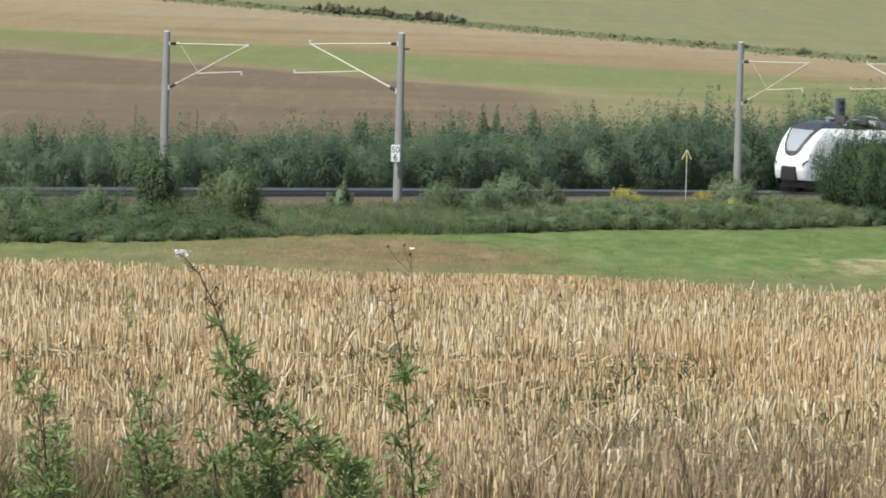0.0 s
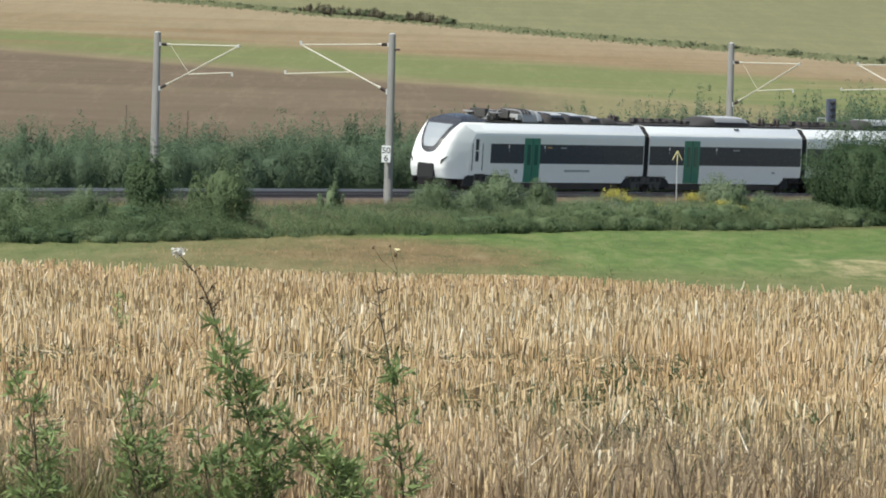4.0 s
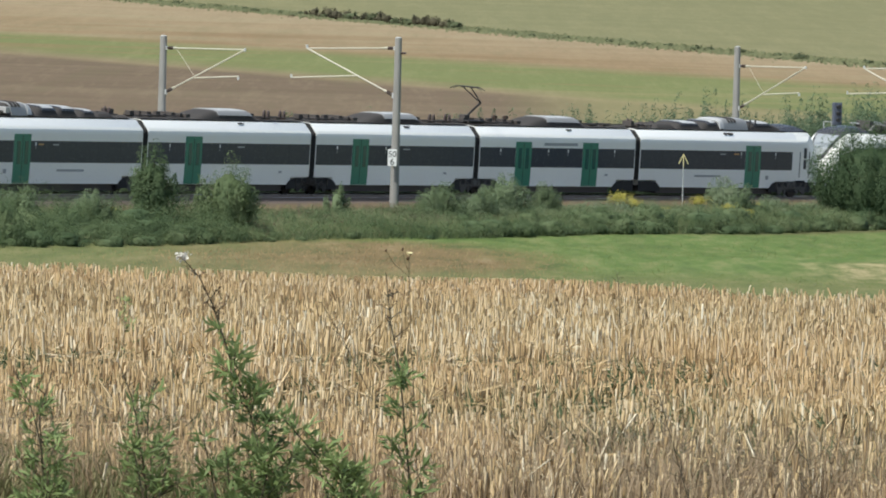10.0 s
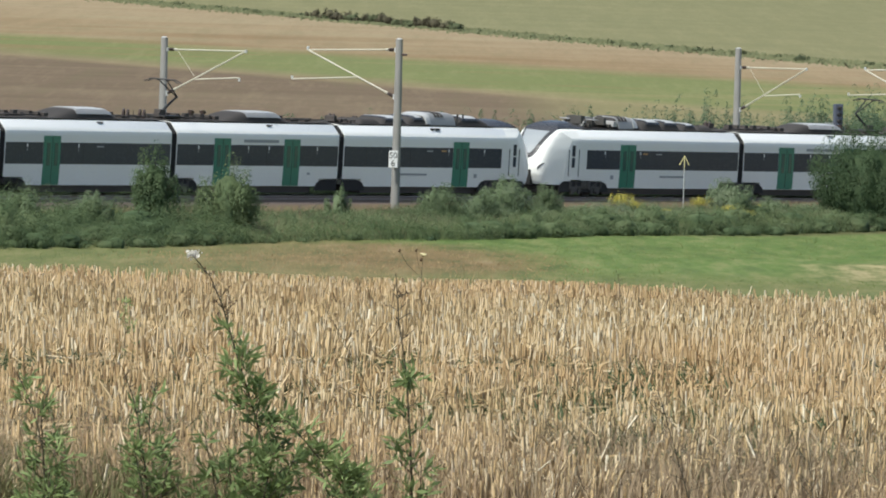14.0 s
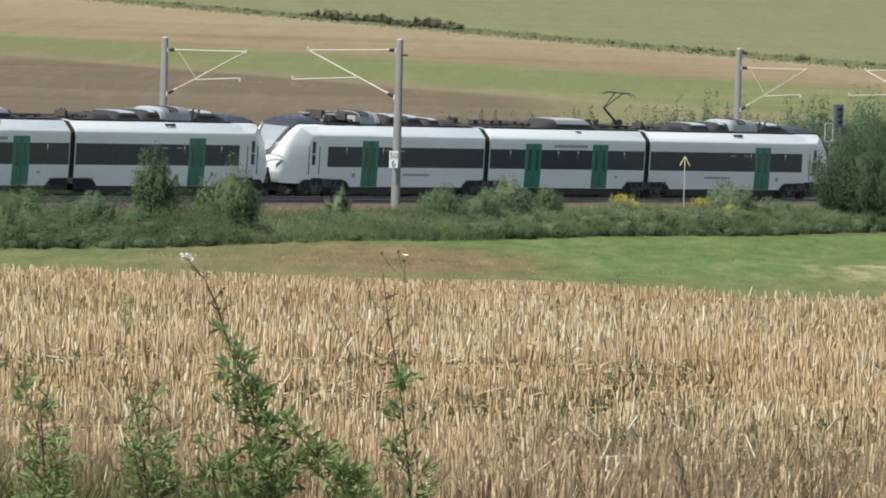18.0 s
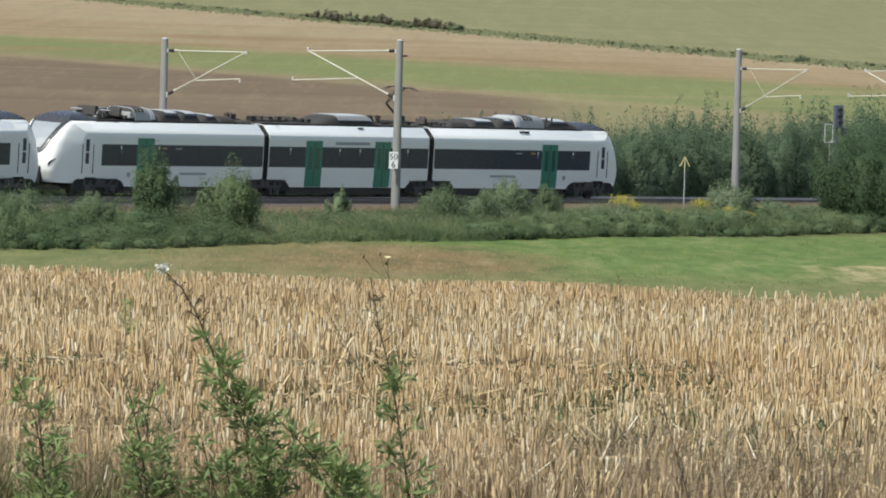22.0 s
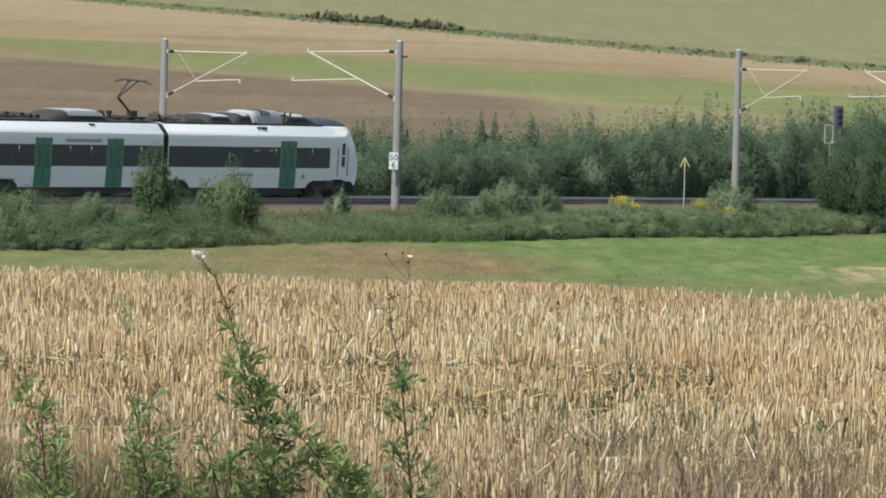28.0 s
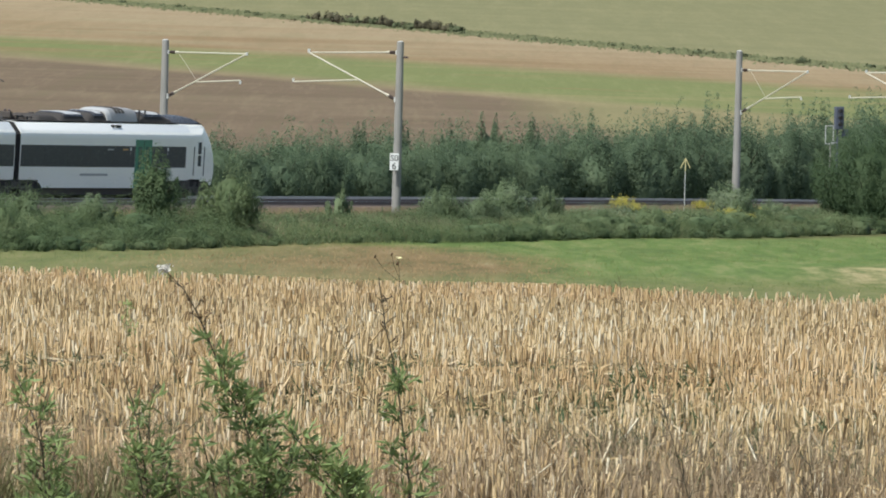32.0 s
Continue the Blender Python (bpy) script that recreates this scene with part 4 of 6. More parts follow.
    piece("deck", "roof_deck", lambda: box(B(), 8.2, 0, 3.553, 15.4, 1.96, 0.03, 0.01), M_ROOF, car, "dark grey flat roof deck")
    piece("vent", "roof_vent", lambda: box(box(B(), 9.75, -1.14, 3.33, 0.5, 0.12, 0.11, 0.02), 9.25, -1.14, 3.33, 0.22, 0.12, 0.11, 0.02), M_BLACK, car)
    return car


def clutter(x0, x1, seed):
    """Cable clips, small boxes and pipe runs on a roof."""
    bm, r = B(), random.Random(seed)
    x = x0
    while x < x1:
        w, h = r.uniform(0.08, 0.45), r.uniform(0.05, 0.26) ** 1.2
        box(bm, x + w / 2, r.uniform(-0.45, 0.3), 3.56 + h / 2, w, r.uniform(0.15, 0.7), h + 0.06, 0.015)
        x += w + r.uniform(0.02, 0.5)
    for y in (-0.5, 0.1):
        rod(bm, (x0, y, 3.68), (x1, y + 0.05, 3.70), 0.03, None, 6)
    return bm


def mid_car(train, m, doors, pan=0, key="mid"):
    secs = [(0.28, 1, ROOF_Z, ARCH), (2.1, 1, ROOF_Z, ARCH), (2.12, 1, ROOF_Z, SKIRT), (14.28, 1, ROOF_Z, SKIRT), (14.3, 1, ROOF_Z, ARCH), (16.12, 1, ROOF_Z, ARCH)]
    car = piece("mid_body", "passenger_car", lambda: loft(secs), M_WHITE, train, "white passenger car with a dark window band", m, True)
    marks = [(13.2, 1.12, 0.3, 0.1, M_GREYTXT)]
    for d in doors:
        marks += sticker(d - 2.3) + sticker(d + 2.5)
    marks += [(8.4, 2.62, 3.4, 0.14, M_GREYTXT)] if pan else [(9.2, 2.3, 0.7, 0.06, M_GREYTXT)]
    for side in (-1, 1):
        piece(("medge", side), "roof_edge", lambda: panel(0.3, 16.1, 3.03, 3.485, 0.005, side, 0.03), M_EDGEWHITE, car, "bright white rounded roof edge", None, True)
    common_side(car, key, 0.34, 16.06, doors, marks)
    for side in (-1, 1):
        # black sheets that paint the shade round the joint bogies
        for x0, x1 in (((0.3, 0.3), (2.5, 1.5)), ((13.9, 14.9), (16.1, 16.1))):
            piece(("jshade", side, x0), "bogie_skirt", lambda: arch_panel((x0, x1), 0.36, 0.90, side), M_ARCH, car, "black panel standing in for the shaded bogie opening")
    piece("mid_under", "underframe", lambda: box(box(B(), 8.2, 0, 0.22, 11.4, 2.45, 0.7, 0.05), 8.2, 0, 0.9, 15.5, 2.0, 0.2), M_UNDER, car)
    for x in (0.0,):
        piece("bogie", "bogie", bogie_frame, M_BOGIE, car, "dirty black bogie frame", pose(x, 0, 0))
        for dx in (-1.25, 1.25):
            piece("wheelset", "wheelset", wheelset, M_UNDER, car, "", pose(x + dx, 0, 0.42))
    piece("mf", "roof_fairing", lambda: cowl(5.7, 12.1, 4.0, 0.9, 2.3, 1.2), M_ROOF, car, "dark grey sloping air-conditioning fairing", None, True)
    piece("mfl", "fairing_lid", lambda: cowl(5.7, 12.1, 4.0, 0.9, 2.3, 1.2, 0.022, 7.9, 11.2, 0.9), M_PALE, car, "pale fairing lid", None, True)
    for k, (xa, xb) in enumerate(((8.2, 9.0), (9.2, 11.0))):
        piece(("mft", k), "fairing_lid", lambda: cowl(5.7, 12.1, 4.0, 0.9, 2.3, 1.2, 0.034, xa, xb, 0.7), M_LID, car, "bright inset of a fairing lid", None, True)
    tagged(piece("mduct", "roof_piping", lambda: clutter(12.2, 16.0, 5), M_UNDER, car, "pipes and small boxes on the roof"), kind="stuff")
    tagged(piece("mduct2", "roof_piping", lambda: clutter(0.5, 5.6, 6), M_UNDER, car, "pipes and small boxes on the roof"), kind="stuff")
    piece("mdeck", "roof_deck", lambda: box(B(), 8.2, 0, 3.553, 15.7, 1.96, 0.03, 0.01), M_ROOF, car, "dark grey flat roof deck")
    piece("mvent", "roof_vent", lambda: box(B(), 9.6, -1.09, 3.39, 0.5, 0.12, 0.06, 0.02), M_ROOF, car)
    if pan:
        pantograph(car, 1.3 if pan > 0 else 15.1, pan)
        for x in (4.1, 5.2) if pan > 0 else (12.6, 13.4):
            piece(("paniso", x), "roof_insulator", lambda: rod(rod(B(), (x, 0.1, 3.6), (x, 0.1, 4.0), 0.10), (x, 0.1, 3.84), (x, 0.1, 3.98), 0.16), M_INSUL, car)
    else:
        piece("mcoil", "cable_coil", lambda: rod(B(), (0.9, -0.1, 3.7), (0.9, 0.15, 3.7), 0.14, seg=12), M_UNDER, car)
        for x, y in ((13.7, -0.3), (13.85, 0.0), (15.3, -0.3), (15.45, 0.0)):
            piece(("hoop", x), "cable_hoop", lambda: hoop(x, y), M_INSUL, car, "dark brown cable hoop")
    return car


def hoop(x, y, r=0.26):
    """A cable bent in an upright arch over the roof."""
    return tube(B(), [(x + math.cos(t) * r, y + 0.1 * math.cos(t), 3.58 + math.sin(t) * r * 1.5) for t in np.linspace(0, math.pi, 11)], [0.05] * 11)


def gangway(train, m):
    def bellows():
        return loft([(x, 0.965 if i % 2 else 0.99, 3.50 if i % 2 else 3.53, 0.9) for i, x in enumerate(np.linspace(-0.29, 0.29, 13))])
    return piece("gangway", "gangway", bellows, M_ARCH, train, "black folding gangway between two cars", m)


def car_pose(d0, length, flip=False):
    """A car whose joint ends lie at d0 and d0 + length along the curve."""
    a, b = on_curve(d0), on_curve(d0 + length)
    d = b - a
    m = pose(a.x, a.y, 0, 0, 0, math.degrees(math.atan2(d.y, d.x))) @ pose(0, 0, 0, CANT)
    if flip:
        m = m @ pose(length, 0, 0, 0, 0, 180)
    return m


def on_curve(ds):
    a = ds / RAD
    return Vector((RAD * math.sin(a), -RAD * (1 - math.cos(a)), 0))


END, CAR = 20.1, 16.4


def train_of(mids, label):
    """A train whose origin is the joint behind its leading car."""
    train = tagged(new("regional_train"), label, "train", "coupled trains")
    end_car(train, car_pose(-END, END, True), False)
    d = 0.0
    for doors, pan in mids:
        mid_car(train, car_pose(d, CAR), doors, pan, "mid%d%d" % (len(doors), pan))
        gangway(train, car_pose(d, CAR))
        d += CAR
    end_car(train, car_pose(d, END), True)
    gangway(train, car_pose(d, END))
    # the bogie under the last joint
    last = train.children[-2]
    piece("bogie", "bogie", bogie_frame, M_BOGIE, last, "dirty black bogie frame")
    for dx in (-1.25, 1.25):
        piece("wheelset", "wheelset", wheelset, M_UNDER, last, "", pose(dx, 0, 0.42))
    return train


lead = train_of([((4.65,), 0), ((4.65,), 0), ((4.65, 11.45), 1)], "white five-car electric train with green doors and dark windows")
tail = train_of([((4.65, 11.45), -1)], "white three-car electric train with green doors coupled behind another")



# ---------------------------------------------------------------- plants
def quads_mesh(name, verts, count, material, size=4, normals=None):
    """A mesh of separate faces, size corners each, from one flat array."""
    me = bpy.data.meshes.new(name)
    verts = np.ascontiguousarray(verts, dtype=np.float32).reshape(-1, 3)
    me.vertices.add(len(verts))
    me.vertices.foreach_set("co", verts.ravel())
    me.loops.add(len(verts))
    me.loops.foreach_set("vertex_index", np.arange(len(verts), dtype=np.int32))
    me.polygons.add(count)
    me.polygons.foreach_set("loop_start", np.arange(0, len(verts), size, dtype=np.int32))
    me.update(calc_edges=True)
    me.materials.append(material)
    if normals is not None:
        me.normals_split_custom_set_from_vertices(normals.reshape(-1, 3).tolist())
    return me


def unit(v):
    return v / np.maximum(np.linalg.norm(v, axis=-1, keepdims=True), 1e-9)


def leaf_quads(rng, at, out, length, width, droop=0.25):
    """Pointed leaves: at, the way they point, their sizes."""
    n = len(at)
    axis_ = unit(out + rng.normal(0, 0.45, (n, 3)) - np.array([0, 0, droop]))
    side = unit(np.cross(axis_, rng.normal(0, 1, (n, 3))))
    L = length * rng.uniform(0.6, 1.35, (n, 1))
    W = width * rng.uniform(0.6, 1.3, (n, 1))
    bend = np.cross(axis_, side) * L * rng.uniform(-0.18, 0.18, (n, 1))
    a = at
    b = at + axis_ * L * 0.5 + side * W * 0.5 + bend
    c = at + axis_ * L
    d = at + axis_ * L * 0.5 - side * W * 0.5 + bend
    return np.stack([a, b, c, d], 1)


def leaf_tris(rng, at, face, length, width, f=0.0):
    """Pointed leaves that lie over one another, their faces turned outwards, their tips up."""
    n = len(at)
    tip = np.array([0, 0, 0.9]) + rng.normal(0, 0.45, (n, 3))
    tip = unit(tip - face * np.sum(tip * face, 1, keepdims=True))
    side = np.cross(tip, face)
    small = (1 - 0.42 * np.broadcast_to(f, n) ** 2)[:, None]
    L = length * rng.uniform(0.6, 1.5, (n, 1)) * small
    W = width * rng.uniform(0.6, 1.3, (n, 1)) * small
    return np.stack([at - tip * L * 0.4 - side * W * 0.5, at - tip * L * 0.4 + side * W * 0.5, at + tip * L * 0.6], 1)


def plume_leaves(rng, foot, top, radius, per):
    """Leaves round upright shoots that run from foot to top: places, the way each faces, and its share of the height."""
    k = np.repeat(np.arange(len(foot)), per)
    n = len(k)
    f = rng.uniform(0.0, 1.0, n) ** 0.72
    th = rng.uniform(0, 2 * math.pi, n)
    girth = radius[k] * np.minimum(1.0, 0.5 + 1.1 * f) * np.sqrt(np.maximum(0.10, 1 - f ** 3.2))
    ray = np.stack([np.cos(th), np.sin(th), np.zeros(n)], 1)
    at = foot[k] + (top - foot)[k] * f[:, None] + ray * (girth * np.sqrt(rng.uniform(0.3, 1.08, n)))[:, None]
    at = at + rng.normal(0, 0.10, (n, 3)) * girth[:, None]
    return at, unit(ray + np.array([0, 0, 0.25]) + np.array([0, 0, 0.9]) * (f ** 3)[:, None]), f


def crown(seed, w, h, shoots, leaves, leaf, spread=1.0, spiky=0.35, low=0.1, heart=1.0):
    """Leaves and shoot tips of a shrub: many upright leafy shoots of uneven height round a dense middle."""
    rng = np.random.default_rng(seed)
    a, r = rng.uniform(0, 2 * math.pi, shoots), np.sqrt(rng.uniform(0, 1, shoots))
    ray = np.stack([np.cos(a), np.sin(a)], 1)
    tall = h * (1 - 0.42 * r ** 2.2) * rng.uniform(1 - 0.42 * spiky - 0.1, 1.03, shoots)
    top = np.concatenate([ray * (r * w * 0.46)[:, None], tall[:, None]], 1)
    foot = np.concatenate([ray * (r * w * 0.40)[:, None] * rng.uniform(0.6, 1.0, (shoots, 1)), (low * h + 0.3 * tall * rng.uniform(0, 1, shoots) * (1 - r))[:, None]], 1)
    radius = w * rng.uniform(0.085, 0.16, shoots) * spread
    at, ray3, f = plume_leaves(rng, foot, top, radius, max(8, leaves // shoots))
    at[:, 2] = np.abs(at[:, 2])
    soft = unit(0.75 * ray3 + 0.75 * unit(at - np.array([0, 0, h * 0.35])) + np.array([0, 0, 0.25]))
    tris = leaf_tris(rng, at, unit(soft + rng.normal(0, 0.33, at.shape)), leaf, leaf * 0.62, f)
    # an added solid core in leaf colour, so that gaps between shoots look less dark
    lifts, us = np.linspace(max(0.02, low * 0.6), 0.9, 9), np.linspace(0, 2 * math.pi, 15)
    girth = np.array([math.sqrt(max(0.05, 1 - (v - 0.25) ** 2 / 0.72)) if v > 0.25 else 0.8 + 0.8 * v for v in lifts]) * w * 0.5
    girth[-1] *= 0.4
    rough = rng.uniform(0.40, 0.62, (9, 14)) * heart
    rough = np.concatenate([rough, rough[:, :1]], 1)
    p = np.stack([np.cos(us)[None] * girth[:, None] * rough, np.sin(us)[None] * girth[:, None] * rough, np.repeat(lifts[:, None] * h * 0.76, 15, 1) * (0.94 + 0.06 * rough)], 2)
    nn = unit(unit(p - np.array([0, 0, h * 0.3])) + np.array([0, 0, 0.3]))
    b_q, b_n = [], []
    for grid, keep in ((p, b_q), (nn, b_n)):
        g00, g01, g11, g10 = grid[:-1, :-1], grid[:-1, 1:], grid[1:, 1:], grid[1:, :-1]
        keep.append(np.concatenate([np.stack([g00, g01, g11], 2).reshape(-1, 3, 3), np.stack([g00, g11, g10], 2).reshape(-1, 3, 3)]))
    b_q, b_n = np.concatenate(b_q), np.concatenate(b_n)
    return np.concatenate([tris, b_q]), top, np.concatenate([np.repeat(soft[:, None], 3, 1), b_n])


def stems_mesh(name, cs, r0, material):
    bm = B()
    for c in cs:
        mid = Vector((c[0] * 0.35, c[1] * 0.35, c[2] * 0.55))
        rod(bm, (c[0] * 0.08, c[1] * 0.08, -0.15), mid, r0, r0 * 0.6, 5)
        rod(bm, mid, (c[0] * 0.9, c[1] * 0.9, c[2] * 0.84), r0 * 0.6, r0 * 0.2, 5)
    me = bpy.data.meshes.new(name)
    bm.to_mesh(me)
    bm.free()
    me.materials.append(material)
    return me


def shrub_kind(seed, w, h, clumps, leaves, leaf, material, name="shrub", label="", category="shrub", group="", **kw):
    """A shrub with stems and crown, off stage, to be copied."""
    q, cs, soft = crown(seed, w, h, clumps, leaves, leaf, **kw)
    ob = tagged(new(name), label, category, group)
    part("branchwork", stems_mesh("branchwork", cs[:9], 0.018 * max(w, h) ** 0.5, M_BARK), None, ob)
    part("crown", quads_mesh("crown", q, len(q), material, 3, soft), None, ob, "leafy crown" if not group else "")
    return ob


used = set()


def plant(kind, s, q, turn, size=1.0, tall=1.0, label=""):
    """Set a copy of a shrub on the ground at (s, q); the first use takes the shrub itself."""
    x, y = on_track(s, q)[:2]
    z = float(ground_z(x, y)) - 0.05
    m = pose(x, y, z, 0, 0, turn)
    ob = copy_thing(kind, m) if kind.name in used else kind
    if kind.name not in used:
        used.add(kind.name)
        kind.matrix_basis = m
    ob.scale = (size, size, size * tall)
    if label:
        ob["label"] = label
    return ob


rng = np.random.default_rng(7)
BACK = [shrub_kind(100 + i, 3.0 + 0.3 * (i % 3), 4.0, 46, 9000, 0.118, M_LEAF_BACK, "willow_shrub", "dense dark green willow shrub behind the railway", "shrub", "shrub belt behind the railway", spiky=0.5, spread=1.0) for i in range(7)]
BACK_FAR = [shrub_kind(120 + i, 3.0 + 0.3 * (i % 3), 4.0, 34, 5000, 0.155, M_LEAF_BACK, "willow_shrub", "dense dark green willow shrub behind the railway", "shrub", "shrub belt behind the railway", spiky=0.45, spread=0.95) for i in range(4)]
for row, (q0, step) in enumerate(((-6.9, 2.0), (-9.8, 2.4), (-13.0, 3.4))):
    for s in np.arange(-74, 76, step):
        ztop = 3.55 + 0.018 * s + 0.021 * max(0.0, s + 5) - 0.3 * min(1.0, max(0.0, (s + 8) / 10)) + rng.uniform(-0.35, 0.35) - (0.35 if row == 0 else -0.15 if row == 2 else 0)
        if -60 < s < -46:
            ztop -= 0.3
        size = (ztop + 0.65) / 4.0
        plant((BACK_FAR[int(rng.integers(0, 4))] if row else BACK[int(rng.integers(0, 7))]), s + rng.uniform(-0.6, 0.6), q0 + rng.uniform(-0.7, 0.7), rng.uniform(0, 360), min(1.15, size * rng.uniform(0.95, 1.1)), 1.0 if size < 1.15 else size / 1.15)
# full-leaved tops that stand out of the belt
TOPS = [shrub_kind(140 + i, 1.9, 4.6, 18, 5200, 0.15, M_LEAF_BACK, "willow_shrub", "taller willow shrub standing out of the green belt", "shrub", "shrub belt behind the railway", spiky=0.6, low=0.3, spread=1.05, heart=1.1) for i in range(3)]
for i, (s, h, w) in enumerate(((12, 4.1, 0.9), (16, 4.3, 1.1), (20.5, 4.1, 0.9), (24.5, 4.8, 1.0), (29.0, 4.5, 1.0), (34, 4.7, 1.1), (44, 4.9, 1.1), (-19, 3.2, 1.0), (58, 5.3, 1.2), (66, 5.5, 1.2))):
    plant(TOPS[i % 3], s, -12.2, rng.uniform(0, 360), w, (h + 1.0) / 4.6 / w)

LOW = [shrub_kind(200 + i, 1.9, 1.15, 26, 2200, 0.10, M_LEAF_FRONT, "bramble_shrub", "low mixed green bramble on the railway bank", "shrub", "brambles on the railway bank", spiky=0.8, low=0.05, spread=1.0) for i in range(6)]
DEEP = [shrub_kind(230 + i, 2.1, 1.3, 28, 2400, 0.10, M_LEAF_DEEP, "bramble_shrub", "dark green bramble on the railway bank", "shrub", "brambles on the railway bank", spiky=0.8, low=0.05, spread=1.0) for i in range(3)]
for row, (q0, step, h0) in enumerate(((8.9, 2.4, 0.55), (10.4, 2.0, 0.8), (12.0, 1.9, 0.85), (13.3, 2.0, 0.65))):
    for s in np.arange(-76, 40, step):
        if -40 < s < -19 and (row == 0 or rng.uniform() < 0.6):
            continue
        if s > -17 and row > 0 and rng.uniform() < 0.2:
            continue
        kind = DEEP[int(rng.integers(0, 3))] if rng.uniform() < (0.55 if s < -44 else 0.25) else LOW[int(rng.integers(0, 6))]
        h = h0 * rng.uniform(0.7, 1.3) * (1.05 if s < -46 else 0.55 if s < -19 else 1.15)
        plant(kind, s + rng.uniform(-0.8, 0.8), q0 + rng.uniform(-0.6, 0.6), rng.uniform(0, 360), h * 1.25, rng.uniform(0.6, 0.9))


def undergrowth(name, seed, count, s0, s1, q0, q1, tall, leaf, material, label, thin=0.0):
    """A rough carpet of nettles, tansy and young shoots, uneven in height and with gaps."""
    r = np.random.default_rng(seed)
    s, q = r.uniform(s0, s1, count), r.uniform(q0, q1, count)
    patch = np.array([noise.noise((a * 0.16, b * 0.35, seed)) + 0.6 * noise.noise((a * 0.6, b * 0.9, seed + 3.0)) for a, b in zip(s, q)])
    keep = patch > thin + r.normal(0, 0.25, count) - 0.55
    s, q, patch = s[keep], q[keep], patch[keep]
    a = TH0 + s / RAD
    x, y = CX - (RAD - q) * np.cos(a), CY + (RAD - q) * np.sin(a)
    foot = np.stack([x, y, ground_z(x, y) - 0.02], 1)
    up = tall * np.clip(0.78 + 0.9 * patch + r.normal(0, 0.2, len(s)), 0.25, 1.8)
    top = foot + np.stack([r.normal(0, 0.12, len(s)), r.normal(0, 0.12, len(s)), up], 1)
    at, ray, f = plume_leaves(r, foot, top, 0.10 + 0.20 * up * r.uniform(0.6, 1.3, len(s)), 46)
    face = unit(ray + np.array([0, 0, 0.45]) + r.normal(0, 0.33, at.shape))
    tris = leaf_tris(r, at, face, leaf, leaf * 0.6, f)
    tagged(new(name, quads_mesh(name, tris, len(tris), material, 3)), label, "undergrowth", kind="stuff")


undergrowth("bank_undergrowth", 41, 3600, -80, 42, 9.2, 13.7, 0.74, 0.085, M_LEAF_FRONT, "mixed green nettles and shoots on the railway bank", 0.0)
undergrowth("bank_undergrowth", 45, 1700, -82, -42, 8.3, 13.7, 1.3, 0.09, M_LEAF_FRONT, "tall mixed green growth on the railway bank", 0.0)
undergrowth("bank_undergrowth", 42, 1500, -80, 42, 8.6, 13.6, 0.55, 0.085, M_LEAF_DEEP, "dark green low growth on the railway bank", 0.35)
undergrowth("bank_undergrowth", 46, 1300, -20, 32, 8.2, 10.8, 0.72, 0.085, M_LEAF_PALE, "pale green herbs and young shoots beside the ballast", 0.1)
undergrowth("dry_undergrowth", 43, 1100, -44, -14, 7.4, 11.4, 0.42, 0.08, M_LEAF_DRY, "faded brown grass and dock on the railway bank", 0.1)
undergrowth("dry_undergrowth", 44, 600, -14, 30, 7.6, 9.4, 0.36, 0.08, M_LEAF_DRY, "faded brown grass and dock beside the ballast", 0.3)

young = shrub_kind(301, 1.9, 3.5, 30, 7500, 0.12, M_LEAF_DEEP, "young_tree", "slim young tree with dark green leaves on the bank", "tree", spiky=0.45, low=0.08, spread=1.15, heart=0.85)
plant(young, -46.2, 9.5, 20, 1.24, 0.90)
round_bush = shrub_kind(302, 2.9, 3.0, 38, 8000, 0.115, M_LEAF_FRONT, "elder_bush", "rounded green bush on the railway bank", "bush", spiky=0.8, spread=0.95, heart=0.78)
plant(round_bush, -41.7, 11.0, 70, 1.12, 1.12)
left_bush = shrub_kind(303, 3.2, 2.7, 40, 6500, 0.11, M_LEAF_DEEP, "elder_bush", "wide dark green bush on the railway bank", "bush", spiky=0.8, spread=0.9)
plant(left_bush, -65.5, 11.6, 10, 0.8)
plant(left_bush, -71.0, 12.0, 130, 0.85)
big_bush = shrub_kind(304, 6.2, 4.5, 120, 30000, 0.12, M_LEAF_HAW, "hawthorn_bush", "large dark green hawthorn bush before the track", "bush", spiky=0.5, spread=0.62)
plant(big_bush, 24.2, 11.3, 30, 1.10, 1.2)
plant(big_bush, 30.5, 11.0, 160, 0.8)
mid_bush = shrub_kind(305, 2.3, 2.1, 34, 7000, 0.10, M_LEAF_PALE, "dogwood_bush", "green bush with pale upper leaves beside the track", "bush", "bushes along the track", spiky=0.7, spread=0.9, heart=0.62)
for s, q, size, tall in ((-10.4, 9.4, 1.0, 0.98), (-17.2, 9.4, 0.85, 0.95), (-14.0, 9.8, 0.8, 0.85), (-6.0, 9.3, 0.62, 1.3), (13.4, 9.2, 1.05, 0.9), (-60.0, 9.8, 0.9, 0.8), (-53.5, 10.2, 0.8, 0.9), (17.5, 9.5, 0.7, 0.8)):
    plant(mid_bush, s, q, rng.uniform(0, 360), size * 1.25, tall * 0.98)
pale_bush = shrub_kind(306, 0.95, 1.25, 14, 1500, 0.10, M_LEAF_PALE, "pale_shrub", "small pale green shrub beside the rails", "shrub", spiky=0.6, heart=0.5)
plant(pale_bush, -27.5, 9.3, 0, 1.5)
plant(pale_bush, -9.0, 10.0, 90, 0.8, 0.7)
plant(pale_bush, -3.0, 11.5, 40, 1.0, 0.6)


